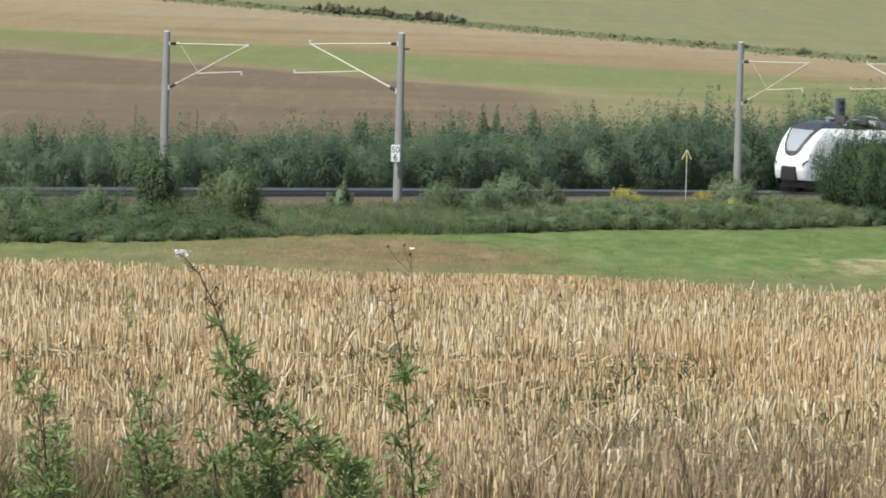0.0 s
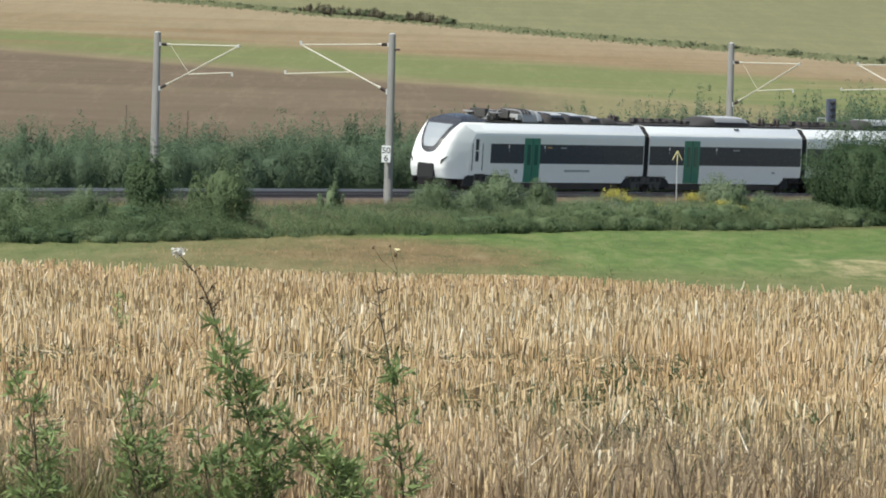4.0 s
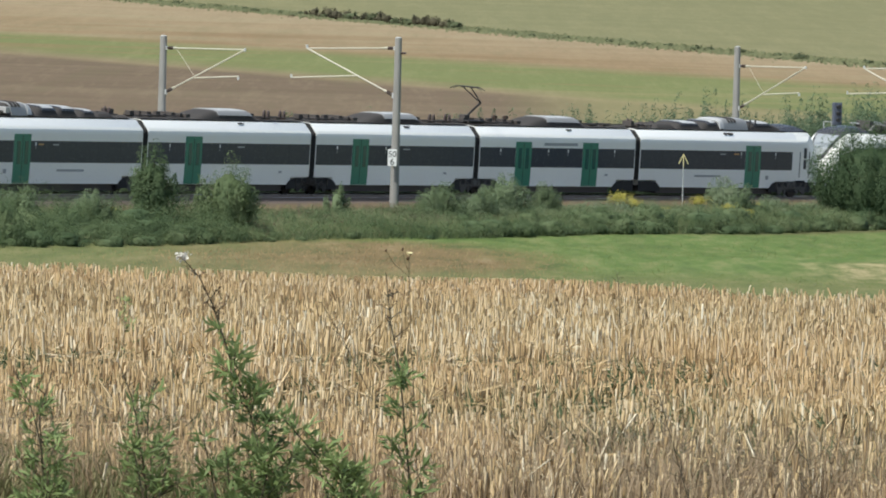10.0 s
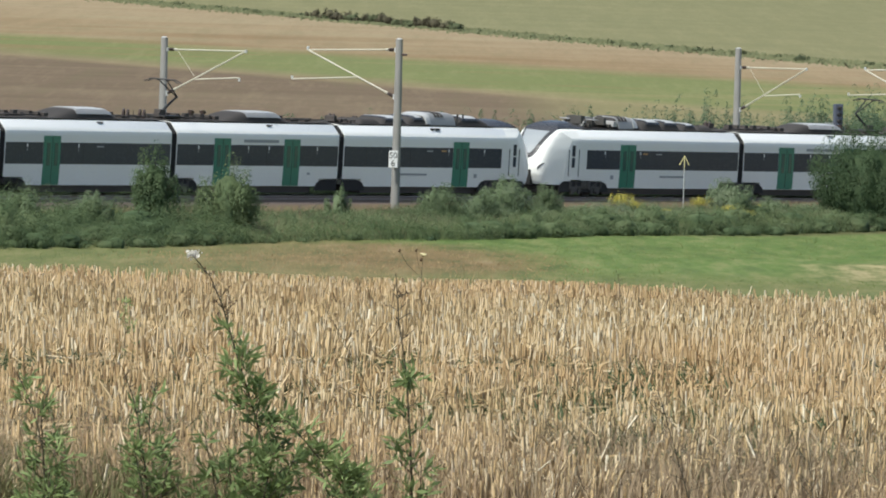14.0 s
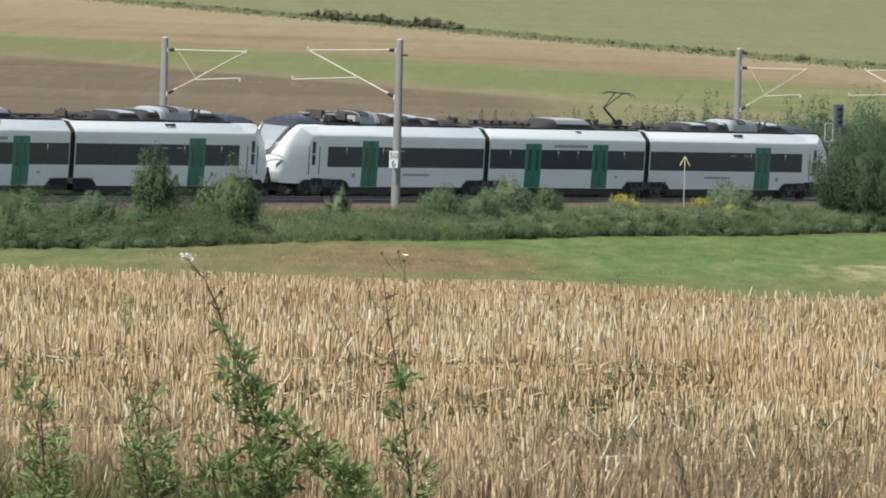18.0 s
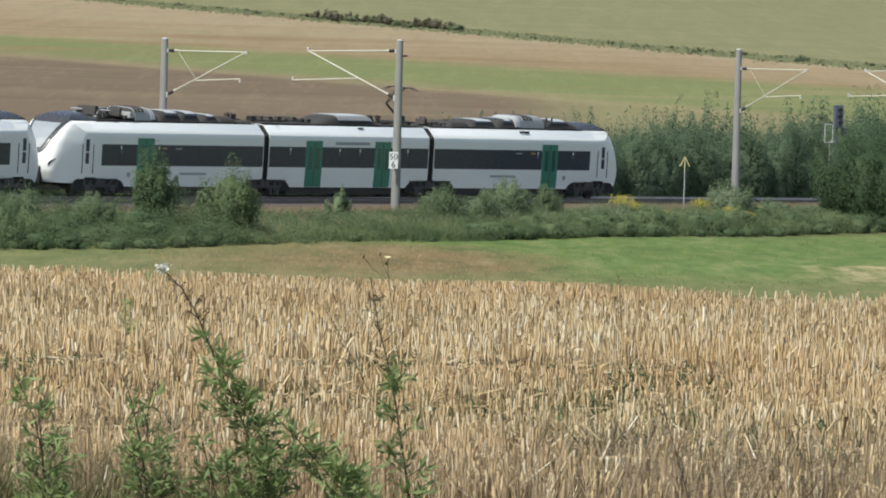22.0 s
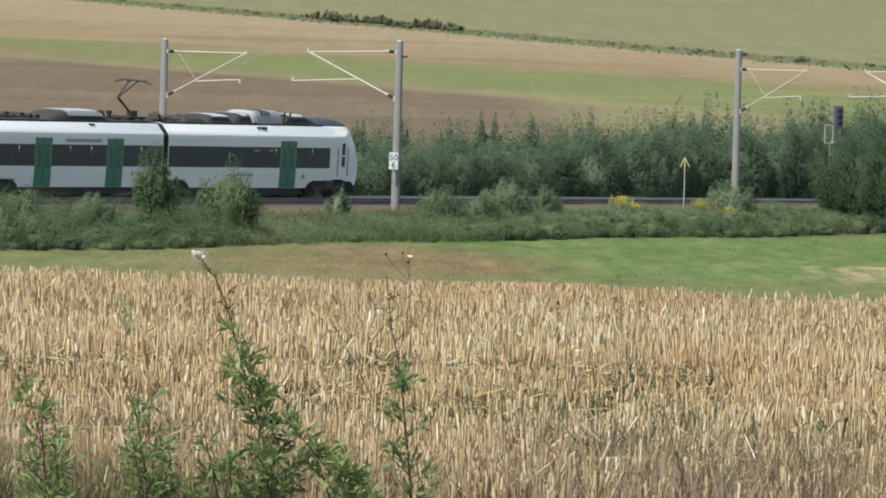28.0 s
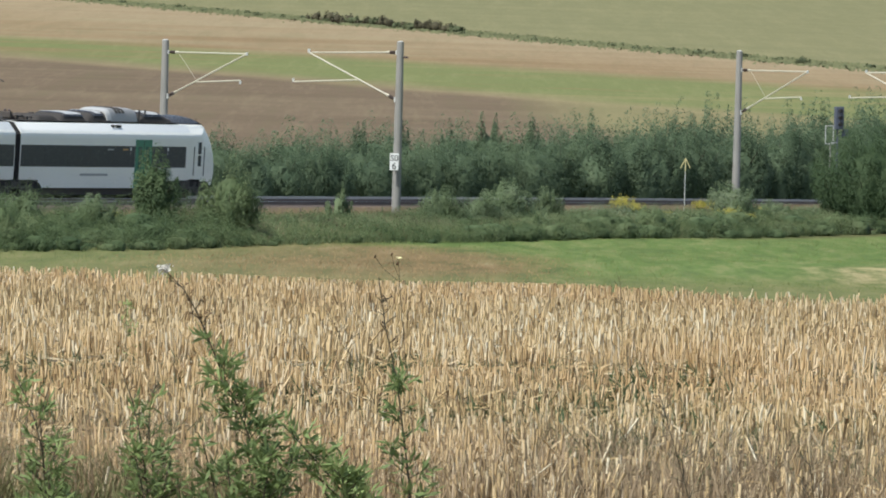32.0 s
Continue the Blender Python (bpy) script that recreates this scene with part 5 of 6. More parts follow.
def goldenrod(seed, w, h):
    """Leafy stems below, yellow plumes on top."""
    ob = tagged(new("goldenrod"), "clump of goldenrod with yellow flower plumes", "wildflower", "goldenrod on the bank")
    q, cs, soft = crown(seed, w, h * 0.8, 18, 1600, 0.12, spiky=0.6)
    part("stem", stems_mesh("stem", cs[:8], 0.012, M_STEM), None, ob)
    part("foliage", quads_mesh("foliage", q, len(q), M_LEAF_PALE, 3, soft), None, ob)
    r = np.random.default_rng(seed)
    tips = np.stack([r.normal(0, w * 0.27, 60), r.normal(0, w * 0.27, 60), h * r.uniform(0.7, 1.02, 60)], 1)
    at = np.repeat(tips, 16, 0) + r.normal(0, 1, (960, 3)) * np.array([0.07, 0.07, 0.09])
    part("flower_plume", quads_mesh("flower_plume", leaf_quads(r, at, r.normal(0, 1, (960, 3)), 0.06, 0.05), 960, M_FLOWER), None, ob, "dull yellow flower plumes")
    return ob


gold = goldenrod(401, 1.3, 1.25)
for s, q, size in ((1.5, 9.4, 1.0), (2.3, 9.7, 0.8), (10.6, 9.0, 0.85), (10.9, 10.6, 0.75), (12.2, 10.9, 0.6), (16.4, 9.1, 0.6), (5.5, 9.9, 0.5), (-8.2, 9.0, 0.5), (-50.0, 9.3, 0.5)):
    plant(gold, s, q, rng.uniform(0, 360), size)


def bare_sapling(s, q, top):
    x, y = on_track(s, q)[:2]
    z = float(ground_z(x, y))
    ob = tagged(new("bare_sapling"), "thin bare sapling standing out of the shrub belt", "sapling", "bare saplings")
    ob.matrix_basis = pose(x, y, z - 0.1)
    h = top - z
    part("trunk", rod(B(), (0, 0, 0), (0.08, 0, h), 0.035, 0.012, 6), M_BARK, ob)
    for k in range(7):
        f, side = 0.6 + k * 0.055, 1 if k % 2 else -1
        part("twig", rod(B(), (0.08 * f, 0, h * f), (0.08 * f + side * 0.22 * (1.2 - f), 0.05, h * f + 0.3), 0.012, 0.005, 5), M_BARK, ob)


bare_sapling(-10.0, -12.0, 4.1)
bare_sapling(-5.0, -11.5, 3.9)

# ---------------------------------------------------------------- grass
def blades(name, seed, at, height, width, lean, material, label, category="grass", sward=True):
    """Upright tapering blades, each a bent strip of two faces."""
    r = np.random.default_rng(seed)
    n = len(at)
    H = height * r.uniform(0.55, 1.3, (n, 1))
    a = r.uniform(-1.25, 1.25, (n, 1)) if sward else r.uniform(0, 2 * math.pi, (n, 1))
    w = np.concatenate([np.cos(a), np.sin(a), np.zeros((n, 1))], 1) * width * r.uniform(0.6, 1.4, (n, 1)) * 0.5
    tip = np.concatenate([r.normal(0, lean, (n, 2)) * H, H], 1)
    knee = tip * np.array([0.35, 0.35, 0.55])
    me = bpy.data.meshes.new(name)
    # the two faces of a blade share the knee, so that a blade is one island
    verts = np.stack([at - w, at + w, at + knee + w * 0.8, at + knee - w * 0.8, at + tip + w * 0.15, at + tip - w * 0.15], 1).reshape(-1, 3)
    idx = (np.arange(n)[:, None] * 6 + np.array([0, 1, 2, 3, 3, 2, 4, 5])[None, :]).ravel()
    me.vertices.add(len(verts))
    me.vertices.foreach_set("co", verts.astype(np.float32).ravel())
    me.loops.add(len(idx))
    me.loops.foreach_set("vertex_index", idx.astype(np.int32))
    me.polygons.add(2 * n)
    me.polygons.foreach_set("loop_start", np.arange(0, len(idx), 4, dtype=np.int32))
    me.update(calc_edges=True)
    me.materials.append(material)
    up = unit(np.array([0.0, -0.35, 1.0]) + r.normal(0, 0.2, (n, 3)))
    if sward:
        me.normals_split_custom_set_from_vertices(np.repeat(up, 6, 0).tolist())
    return tagged(new(name, me), label, category, kind="stuff")


def seat(xy):
    return np.concatenate([xy, ground_z(xy[:, 0], xy[:, 1])[:, None] - 0.01], 1)


def bank_points(n, s0, s1, q0, q1, seed):
    r = np.random.default_rng(seed)
    s, q = r.uniform(s0, s1, n), r.uniform(q0, q1, n)
    a = TH0 + s / RAD
    return seat(np.stack([CX - (RAD - q) * np.cos(a), CY + (RAD - q) * np.sin(a)], 1))


blades("bank_grass", 1, bank_points(9000, -78, 40, 7.2, 13.2, 1), 0.5, 0.03, 0.35, M_BANK, "long dry brown grass on the railway bank")
blades("bank_grass", 7, bank_points(9000, -78, 40, 7.0, 8.6, 7), 0.75, 0.03, 0.22, M_BANK, "tall faded brown grass beside the ballast")
blades("bank_grass", 8, bank_points(14000, -44, 40, 8.6, 13.6, 8), 0.7, 0.045, 0.28, M_BLADE, "long green grass on the railway bank")
blades("bank_grass", 2, bank_points(14000, -78, 40, 7.8, 13.8, 2), 0.55, 0.035, 0.3, M_BLADE, "long green grass on the railway bank")
rg = np.random.default_rng(3)
my = rg.uniform(285, 402, 30000)
mx = rg.uniform(-0.075, 0.075, 30000) * my
mq = RAD - np.hypot(mx - CX, my - CY)
meadow_xy = np.stack([mx, my], 1)[(mq > 13.6) & (((mx + 4) / 9) ** 2 + ((my - 318) / 32) ** 2 > rg.uniform(0.4, 1.4, 30000)) & (((mx - 19.5) / 10) ** 2 + ((my - 320) / 18) ** 2 > 1)]
blades("meadow_grass", 4, seat(meadow_xy), 0.075, 0.025, 0.7, M_MEADOW, "uneven green meadow grass")
dry_xy = np.stack([mx, my], 1)[(mq > 13.6) & (((mx + 4) / 9) ** 2 + ((my - 318) / 32) ** 2 < rg.uniform(0.3, 1.5, 30000))]
blades("dry_meadow_grass", 5, seat(dry_xy), 0.085, 0.03, 0.6, M_DOCK, "brown dried-up meadow grass")

# ---------------------------------------------------------------- hedge on the hill
HEDGE = [shrub_kind(500 + i, 2.0, 1.5, 14, 700, 0.20, M_HEDGE, "hedge_shrub", "small dark green shrub of a field hedge on the hill", "shrub", "field hedge on the hill", spiky=0.7) for i in range(3)]
THORN = [shrub_kind(510 + i, 1.5, 2.0, 9, 700, 0.20, M_THORN, "hedge_shrub", "upright dry brown shrub of a field hedge on the hill", "shrub", "field hedge on the hill", spiky=1.0, spread=1.1) for i in range(4)]


def hedge(x, h, back=0.0, kinds=HEDGE):
    y = 843.6 - 2.66 * x + back
    z = float(ground_z(x, y)) - 0.05
    k = kinds[int(rng.integers(0, len(kinds)))]
    m = pose(x, y, z, 0, 0, rng.uniform(0, 360))
    if k.name in used:
        k = copy_thing(k, m)
    else:
        used.add(k.name)
        k.matrix_basis = m
    k.scale = (h * 0.85, h * 0.85, h * 0.62)


for x in np.arange(-15.3, 1.2, 0.62):
    hedge(x + rng.uniform(-0.2, 0.2), rng.uniform(0.7, 1.35) * (0.55 if -10.2 < x < -8.6 else 1.0), rng.uniform(-3, 3), THORN if rng.uniform() < 0.75 else HEDGE)
for x in np.concatenate([np.arange(-52, -15.5, 1.7), np.arange(1.3, 52, 1.9)]):
    hedge(x + rng.uniform(-0.4, 0.4), rng.uniform(0.3, 0.75) * (1.5 if rng.uniform() < 0.15 else 1), rng.uniform(-4, 4))
hedge(28.4, 0.95)
hx = rng.uniform(-60, 60, 16000)
hxy = np.stack([hx, 843.6 - 2.66 * hx + rng.normal(3, 6, 16000)], 1)
blades("hedge_grass", 6, seat(hxy), 0.2, 0.26, 0.4, M_VERGE, "rough green grass along a field hedge")

# ---------------------------------------------------------------- stubble field
def field_points(n, y0, y1, seed, wide=0.0585, edge=0.35):
    r = np.random.default_rng(seed)
    y = np.sqrt(r.uniform(y0 ** 2, y1 ** 2, n))
    x = r.uniform(-1, 1, n) * (wide * y + edge)
    return np.stack([x, y], 1)


def stalks(name, xy, height, radius, material, seed, label):
    """Cut straw: three-sided upright stalks with an open top, leaning a little."""
    r = np.random.default_rng(seed)
    base = seat(xy)
    n = len(base)
    patchy = np.array([noise.noise((p[0] * 0.6, p[1] * 0.3, 5.0)) for p in base[::5]]).repeat(5)[:n, None]
    H = height * np.clip(r.normal(1.0, 0.24, (n, 1)) + 0.28 * patchy, 0.35, 1.7)
    line = base[:, 1:2] - 44.2 - 0.12 * base[:, 0:1]
    H = H * np.where(np.abs(line) < 0.6, 0.4, np.where(line < 0, 0.74, 1.0))
    far = np.clip((base[:, 1:2] - 49.0) / 8.0, 0, 1)
    H = H * (1 - far * np.where(base[:, 0:1] < 0, 0.03, 0.08))
    H = np.minimum(H, height * (1.7 - 0.45 * far))
    lean = r.normal(0, 0.09, (n, 2)) * np.where(r.uniform(0, 1, (n, 1)) < 0.12, 5.5, 1.0)
    top = base + np.concatenate([lean * H, H], 1)
    a0 = r.uniform(0, 2 * math.pi, n)
    R0 = radius * r.uniform(0.5, 1.7, (n, 1))
    ring = []
    for k in range(3):
        a = a0 + k * 2 * math.pi / 3
        ring.append(np.stack([np.cos(a), np.sin(a), np.zeros(n)], 1) * R0)
    verts = np.stack([base + ring[0], base + ring[1], base + ring[2], top + ring[0] * 1.1, top + ring[1] * 1.1, top + ring[2] * 1.1], 1).reshape(-1, 3)
    idx = (np.arange(n)[:, None] * 6 + np.array([0, 1, 4, 3, 1, 2, 5, 4, 2, 0, 3, 5])[None, :]).ravel()
    me = bpy.data.meshes.new(name)
    me.vertices.add(len(verts))
    me.vertices.foreach_set("co", verts.astype(np.float32).ravel())
    me.loops.add(len(idx))
    me.loops.foreach_set("vertex_index", idx.astype(np.int32))
    me.polygons.add(3 * n)
    me.polygons.foreach_set("loop_start", np.arange(0, len(idx), 4, dtype=np.int32))
    me.update(calc_edges=True)
    me.materials.append(material)
    return tagged(new(name, me), label, "stubble", kind="stuff")


def tufts(xy, per, spread, seed):
    """Each point becomes a plant of several stalks."""
    r = np.random.default_rng(seed)
    return np.repeat(xy, per, 0) + r.normal(0, spread, (len(xy) * per, 2))


sp = field_points(21500, 31.0, 61.5, 11)
dens = np.array([noise.noise((p[0] * 0.8, p[1] * 0.35, 7.7)) + 0.6 * noise.noise((p[0] * 3.1, p[1] * 1.6, 1.7)) for p in sp])
sp = sp[dens + np.random.default_rng(14).normal(0, 0.22, len(sp)) > -0.12 + 0.5 * (np.abs(sp[:, 1] - 44.2 - 0.12 * sp[:, 0]) < 0.55)]
stalks("stubble", tufts(sp, 5, 0.019, 12), 0.195, 0.0046, M_STRAW, 13, "golden brown cut stubble of a harvested field")
rl = np.random.default_rng(21)
lxy = np.concatenate([field_points(6000, 31.5, 60, 22), field_points(900, 43.5, 44.9, 23)])
lb = seat(lxy) + np.array([0, 0, 1.0]) * rl.uniform(0.02, 0.14, (len(lxy), 1))
la = rl.uniform(0, 2 * math.pi, len(lxy))
lw = np.stack([np.cos(la), np.sin(la), rl.normal(0, 0.25, len(lxy))], 1) * rl.uniform(0.06, 0.2, (len(lxy), 1))
lu = np.array([0, 0, 0.006])
tagged(new("loose_straw", quads_mesh("loose_straw", np.stack([lb, lb + lw, lb + lw + lu, lb + lu], 1), len(lxy), M_STRAW)), "loose pale straw lying among stubble", "straw", kind="stuff")
gp = field_points(26000, 31.5, 59, 31)
keep_g = np.array([noise.noise((p[0] * 0.55, p[1] * 0.28, 3.1)) for p in gp]) + np.random.default_rng(32).normal(0, 0.2, len(gp)) > 0.0 - 0.45 * (np.abs(gp[:, 1] - 44.2 - 0.12 * gp[:, 0]) < 0.8)
blades("field_weeds", 33, seat(gp[keep_g]), 0.15, 0.012, 0.5, M_BLADE, "thin green weeds growing between stubble", sward=False)
edge_xy = field_points(24000, 30.6, 37.0, 35)
edge_xy = edge_xy[np.random.default_rng(36).uniform(30.6, 37.5, len(edge_xy)) > edge_xy[:, 1] + 0.8 * np.array([noise.noise((p[0] * 1.1, p[1] * 0.4, 9.0)) for p in edge_xy])]
blades("field_edge_grass", 34, seat(edge_xy), 0.2, 0.005, 0.3, M_EDGE, "dry brown grass at the edge of the field", sward=False)


gx = np.random.default_rng(37)
left_xy = np.stack([-0.55 - 1.5 * gx.uniform(0, 1, 5200) ** 0.7, gx.uniform(30.4, 33.6, 5200)], 1)
blades("field_edge_grass", 38, seat(left_xy), 0.15, 0.006, 0.45, M_SEDGE, "olive green grass at the edge of the field", sward=False)


# ---------------------------------------------------------------- tall weeds
def along(pts, y, f):
    """The point at share f of a line of (x, z)."""
    p = np.array(pts)
    seg = np.hypot(*(p[1:] - p[:-1]).T)
    c = np.concatenate([[0], np.cumsum(seg)]) / seg.sum()
    return np.array([np.interp(f, c, p[:, 0]), y, np.interp(f, c, p[:, 1])])


def weed(name, label, stems, seed, leafiness=1.0, fluff=False, thick=0.005, spread=1.0):
    """Stems run from the ground up to their tips; side twigs carry feathery leaves."""
    r = np.random.default_rng(seed)
    foot = stems[0][1][-1]
    y0 = stems[0][0]
    origin = np.array([foot[0], y0, foot[1]])
    ob = tagged(new(name), label, "weed", "weeds at the edge of the field")
    ob.matrix_basis = pose(*origin)
    leaves, seeds, fl = [], [], []
    for y, pts, bare, scale in stems:
        pts = pts[::-1]
        bm, tw = B(), B()
        fs = np.linspace(0, 1, 11)
        p = [along(pts, y, f) - origin + np.array([0, math.sin(f * 5 + seed) * 0.02 * f, 0]) for f in fs]
        tube(bm, p, [thick * scale * (1 - 0.6 * f) for f in fs])
        length = float(np.linalg.norm(p[-1] - p[0]))
        for k in range(int(46 * length * (0.6 + 0.4 * leafiness))):
            f = r.uniform(0.05, 0.98)
            at = along(pts, y, f) - origin
            a = r.uniform(0, 2 * math.pi)
            way = np.array([math.cos(a), math.sin(a) * 0.8, r.uniform(0.35, 1.1)])
            way /= np.linalg.norm(way)
            L = (0.025 + 0.15 * spread * (1 - f) ** 0.8) * r.uniform(0.45, 1.25) * (0.4 + 0.6 * scale)
            tip = at + way * L
            rod(tw, at, tip, 0.0022 * scale, 0.0012, 4)
            dry_part = f > bare
            n = int((8 if dry_part else 12) * leafiness * (0.6 + L * 6))
            fr = r.uniform(0.2, 1.05, (n, 1))
            pos = at + way * L * fr + r.normal(0, 0.006, (n, 3))
            size = (0.016 if dry_part else 0.066) * scale
            lq = leaf_quads(r, pos, np.repeat(way[None], n, 0) + r.normal(0, 0.7, (n, 3)), size, size * (0.4 if dry_part else 0.21), 0.1)
            (seeds if dry_part else leaves).append(lq)
        part("stem", bm, M_STEM, ob)
        tagged(part("twig_spray", tw, M_STEM, ob, "many thin side twigs"), kind="stuff")
        if fluff:
            top = along(pts, y, 1.0) - origin
            n = 70
            pos = top + r.normal(0, 1, (n, 3)) * np.array([0.011, 0.009, 0.006]) + np.array([0.004, 0, 0.002])
            fl.append(leaf_quads(r, pos, r.normal(0, 1, (n, 3)), 0.015, 0.009))
    if leaves:
        q = np.concatenate(leaves)
        part("foliage", quads_mesh("foliage", q, len(q), M_LEAF_WEED), None, ob, "feathery green leaves")
    if seeds:
        q = np.concatenate(seeds)
        tagged(part("seed_spray", quads_mesh("seed_spray", q, len(q), M_SEED), None, ob, "small brown seed heads"), kind="stuff")
    if fl:
        q = np.concatenate(fl)
        part("seed_fluff", quads_mesh("seed_fluff", q, len(q), M_FLUFF), None, ob, "tuft of white seed fluff")
    return ob


def hawkbit(pts, y):
    """A thin bare stem with one open flower head and two closed buds."""
    foot = pts[-1]
    ob = tagged(new("hawkbit"), "thin wiry wildflower with a pale yellow head", "wildflower", "weeds at the edge of the field")
    ob.matrix_basis = pose(foot[0], y, foot[1])
    p = [Vector((x - foot[0], 0, z - foot[1])) for x, z in reversed(pts)]
    part("stem", tube(B(), p, [0.0012] * len(p), 5), M_STEM, ob)
    tip = p[-1]

    def head(at, r, tall):
        bm = B()
        bmesh.ops.create_icosphere(bm, subdivisions=2, radius=r, matrix=Matrix.Translation(at) @ pose(0, 0, 0, 0, 25, 0) @ Matrix.Diagonal((1, 1, tall, 1)))
        return bm

    part("calyx", head(tip + Vector((-0.004, 0, -0.007)), 0.006, 1.4), M_SEED, ob, "dark brown-green calyx")
    bm, r = B(), random.Random(5)
    for k in range(16):
        a, o = k * 0.393, tip + Vector((0.002, 0, 0.004))
        rod(bm, o, o + Vector((math.cos(a) * 0.011, math.sin(a) * 0.011, r.uniform(0.006, 0.013))), 0.0016, 0.0028, 4)
    part("petals", bm, M_PETAL, ob, "pale yellow petals")
    for k, (dx, dz, f) in enumerate(((-0.026, 0.026, 0.9), (-0.088, 0.018, 0.8))):
        o = p[-2].lerp(tip, f - 0.4)
        part("side_stem", tube(B(), [o, o.lerp(tip + Vector((dx, 0, dz)), 0.5) + Vector((dx * 0.15, 0, 0)), tip + Vector((dx, 0, dz))], [0.001] * 3, 5), M_STEM, ob)
        part("bud", head(tip + Vector((dx, 0, dz)), 0.0038, 2.0), M_SEED, ob, "closed dark bud")
    return ob


weed_a = weed("mugwort", "tall leaning weed with feathery leaves and a white tuft", [
    (29.7, [(-0.961, 4.749), (-0.911, 4.689), (-0.879, 4.662), (-0.845, 4.59), (-0.811, 4.506), (-0.783, 4.412), (-0.732, 4.287), (-0.686, 4.162), (-0.647, 4.036), (-0.606, 3.932), (-0.574, 3.859), (-0.547, 3.735)], 0.72, 1.0)], 61, 1.0, True, spread=0.72)
weed_a2 = weed("mugwort", "bushy low weed with feathery green leaves", [
    (29.6, [(-0.855, 4.073), (-0.828, 3.973), (-0.804, 3.864), (-0.79, 3.735)], 1.1, 0.9),
    (29.52, [(-0.769, 4.051), (-0.758, 3.957), (-0.743, 3.866), (-0.732, 3.735)], 1.1, 0.8),
    (29.43, [(-0.595, 4.05), (-0.613, 3.955), (-0.628, 3.873), (-0.641, 3.735)], 1.1, 0.9),
    (29.5, [(-0.521, 4.036), (-0.547, 3.943), (-0.57, 3.871), (-0.592, 3.735)], 1.1, 0.8),
    (29.55, [(-0.69, 4.063), (-0.675, 3.958), (-0.66, 3.866), (-0.649, 3.735)], 1.1, 0.8)], 62, 1.0, spread=0.9)
weed_b = weed("mugwort", "tall thin weed with a bare twiggy top", [
    (29.88, [(-0.218, 4.704), (-0.207, 4.634), (-0.191, 4.518), (-0.162, 4.402), (-0.138, 4.276), (-0.124, 4.17), (-0.109, 4.064), (-0.084, 3.87), (-0.075, 3.735)], 0.74, 0.9)], 63, 0.72, spread=0.66)
weed_c = weed("mugwort", "bushy green weed with several stems", [
    (29.34, [(-1.55, 4.315), (-1.506, 4.237), (-1.47, 4.144), (-1.445, 4.051), (-1.425, 3.856), (-1.419, 3.735)], 1.1, 0.85),
    (29.4, [(-1.415, 4.317), (-1.434, 4.247), (-1.457, 4.163), (-1.446, 4.048), (-1.428, 3.853), (-1.423, 3.735)], 1.1, 0.85),
    (29.3, [(-1.375, 4.086), (-1.399, 4.033), (-1.413, 3.95), (-1.419, 3.858), (-1.423, 3.735)], 1.1, 0.7),
    (29.45, [(-1.446, 3.9), (-1.435, 3.869), (-1.43, 3.85), (-1.424, 3.735)], 1.1, 0.8)], 65, 0.72, spread=0.85)
weed_d = weed("mugwort", "bushy grey-green weed with several stems", [
    (29.43, [(-1.171, 4.347), (-1.127, 4.244), (-1.099, 4.14), (-1.069, 3.974), (-1.054, 3.861), (-1.046, 3.735)], 0.8, 0.8),
    (29.5, [(-1.039, 4.303), (-1.061, 4.201), (-1.063, 4.097), (-1.042, 3.971), (-1.031, 3.858), (-1.025, 3.735)], 0.85, 0.8),
    (29.4, [(-0.973, 4.016), (-0.992, 3.946), (-1.007, 3.864), (-1.019, 3.735)], 1.1, 0.8),
    (29.35, [(-1.112, 4.06), (-1.086, 3.956), (-1.063, 3.865), (-1.047, 3.735)], 1.1, 0.8)], 66, 0.72, spread=0.85)
weed_e = weed("mugwort", "leaning green weed with feathery leaves", [
    (29.25, [(-0.561, 4.18), (-0.502, 4.119), (-0.433, 4.042), (-0.358, 3.961), (-0.308, 3.891), (-0.252, 3.735)], 1.1, 0.9),
    (29.16, [(-0.357, 4.044), (-0.33, 3.966), (-0.312, 3.896), (-0.291, 3.735)], 1.1, 0.85),
    (29.3, [(-0.46, 4.076), (-0.411, 3.973), (-0.384, 3.887), (-0.36, 3.735)], 1.1, 0.8),
    (29.2, [(-0.278, 3.999), (-0.293, 3.944), (-0.304, 3.894), (-0.321, 3.735)], 1.1, 0.8),
    (29.35, [(-0.319, 4.099), (-0.281, 4.05), (-0.295, 3.958), (-0.303, 3.887), (-0.312, 3.735)], 0.1, 0.4)], 67, 1.05, spread=0.85)
weed_b2 = hawkbit([(-0.141, 4.765), (-0.133, 4.636), (-0.109, 4.382), (-0.075, 4.086), (-0.046, 3.735)], 29.9)
weed("mugwort", "small green weed standing in stubble", [(45.0, [(-1.773, 4.206), (-1.767, 4.084), (-1.76, 3.74)], 1.1, 0.6)], 68, 0.6)
for i, (y, pts) in enumerate(((30.15, [(0.805, 4.403), (0.858, 4.233), (0.918, 4.042), (0.975, 3.861), (0.992, 3.735)]), (46, [(1.018, 4.395), (1.04, 4.331), (1.08, 3.74)]), (41, [(0.593, 4.321), (0.654, 4.221), (0.76, 3.74)]),
                              (38, [(-0.556, 4.369), (-0.471, 4.237), (-0.20, 3.74)]), (30.60, [(1.409, 4.187), (1.441, 4.014), (1.463, 3.861), (1.47, 3.735)]))):
    weed("dry_stem", "dry brown weed stem standing in stubble", [(y, pts, 0.0, 0.5)], 70 + i, 0.25)


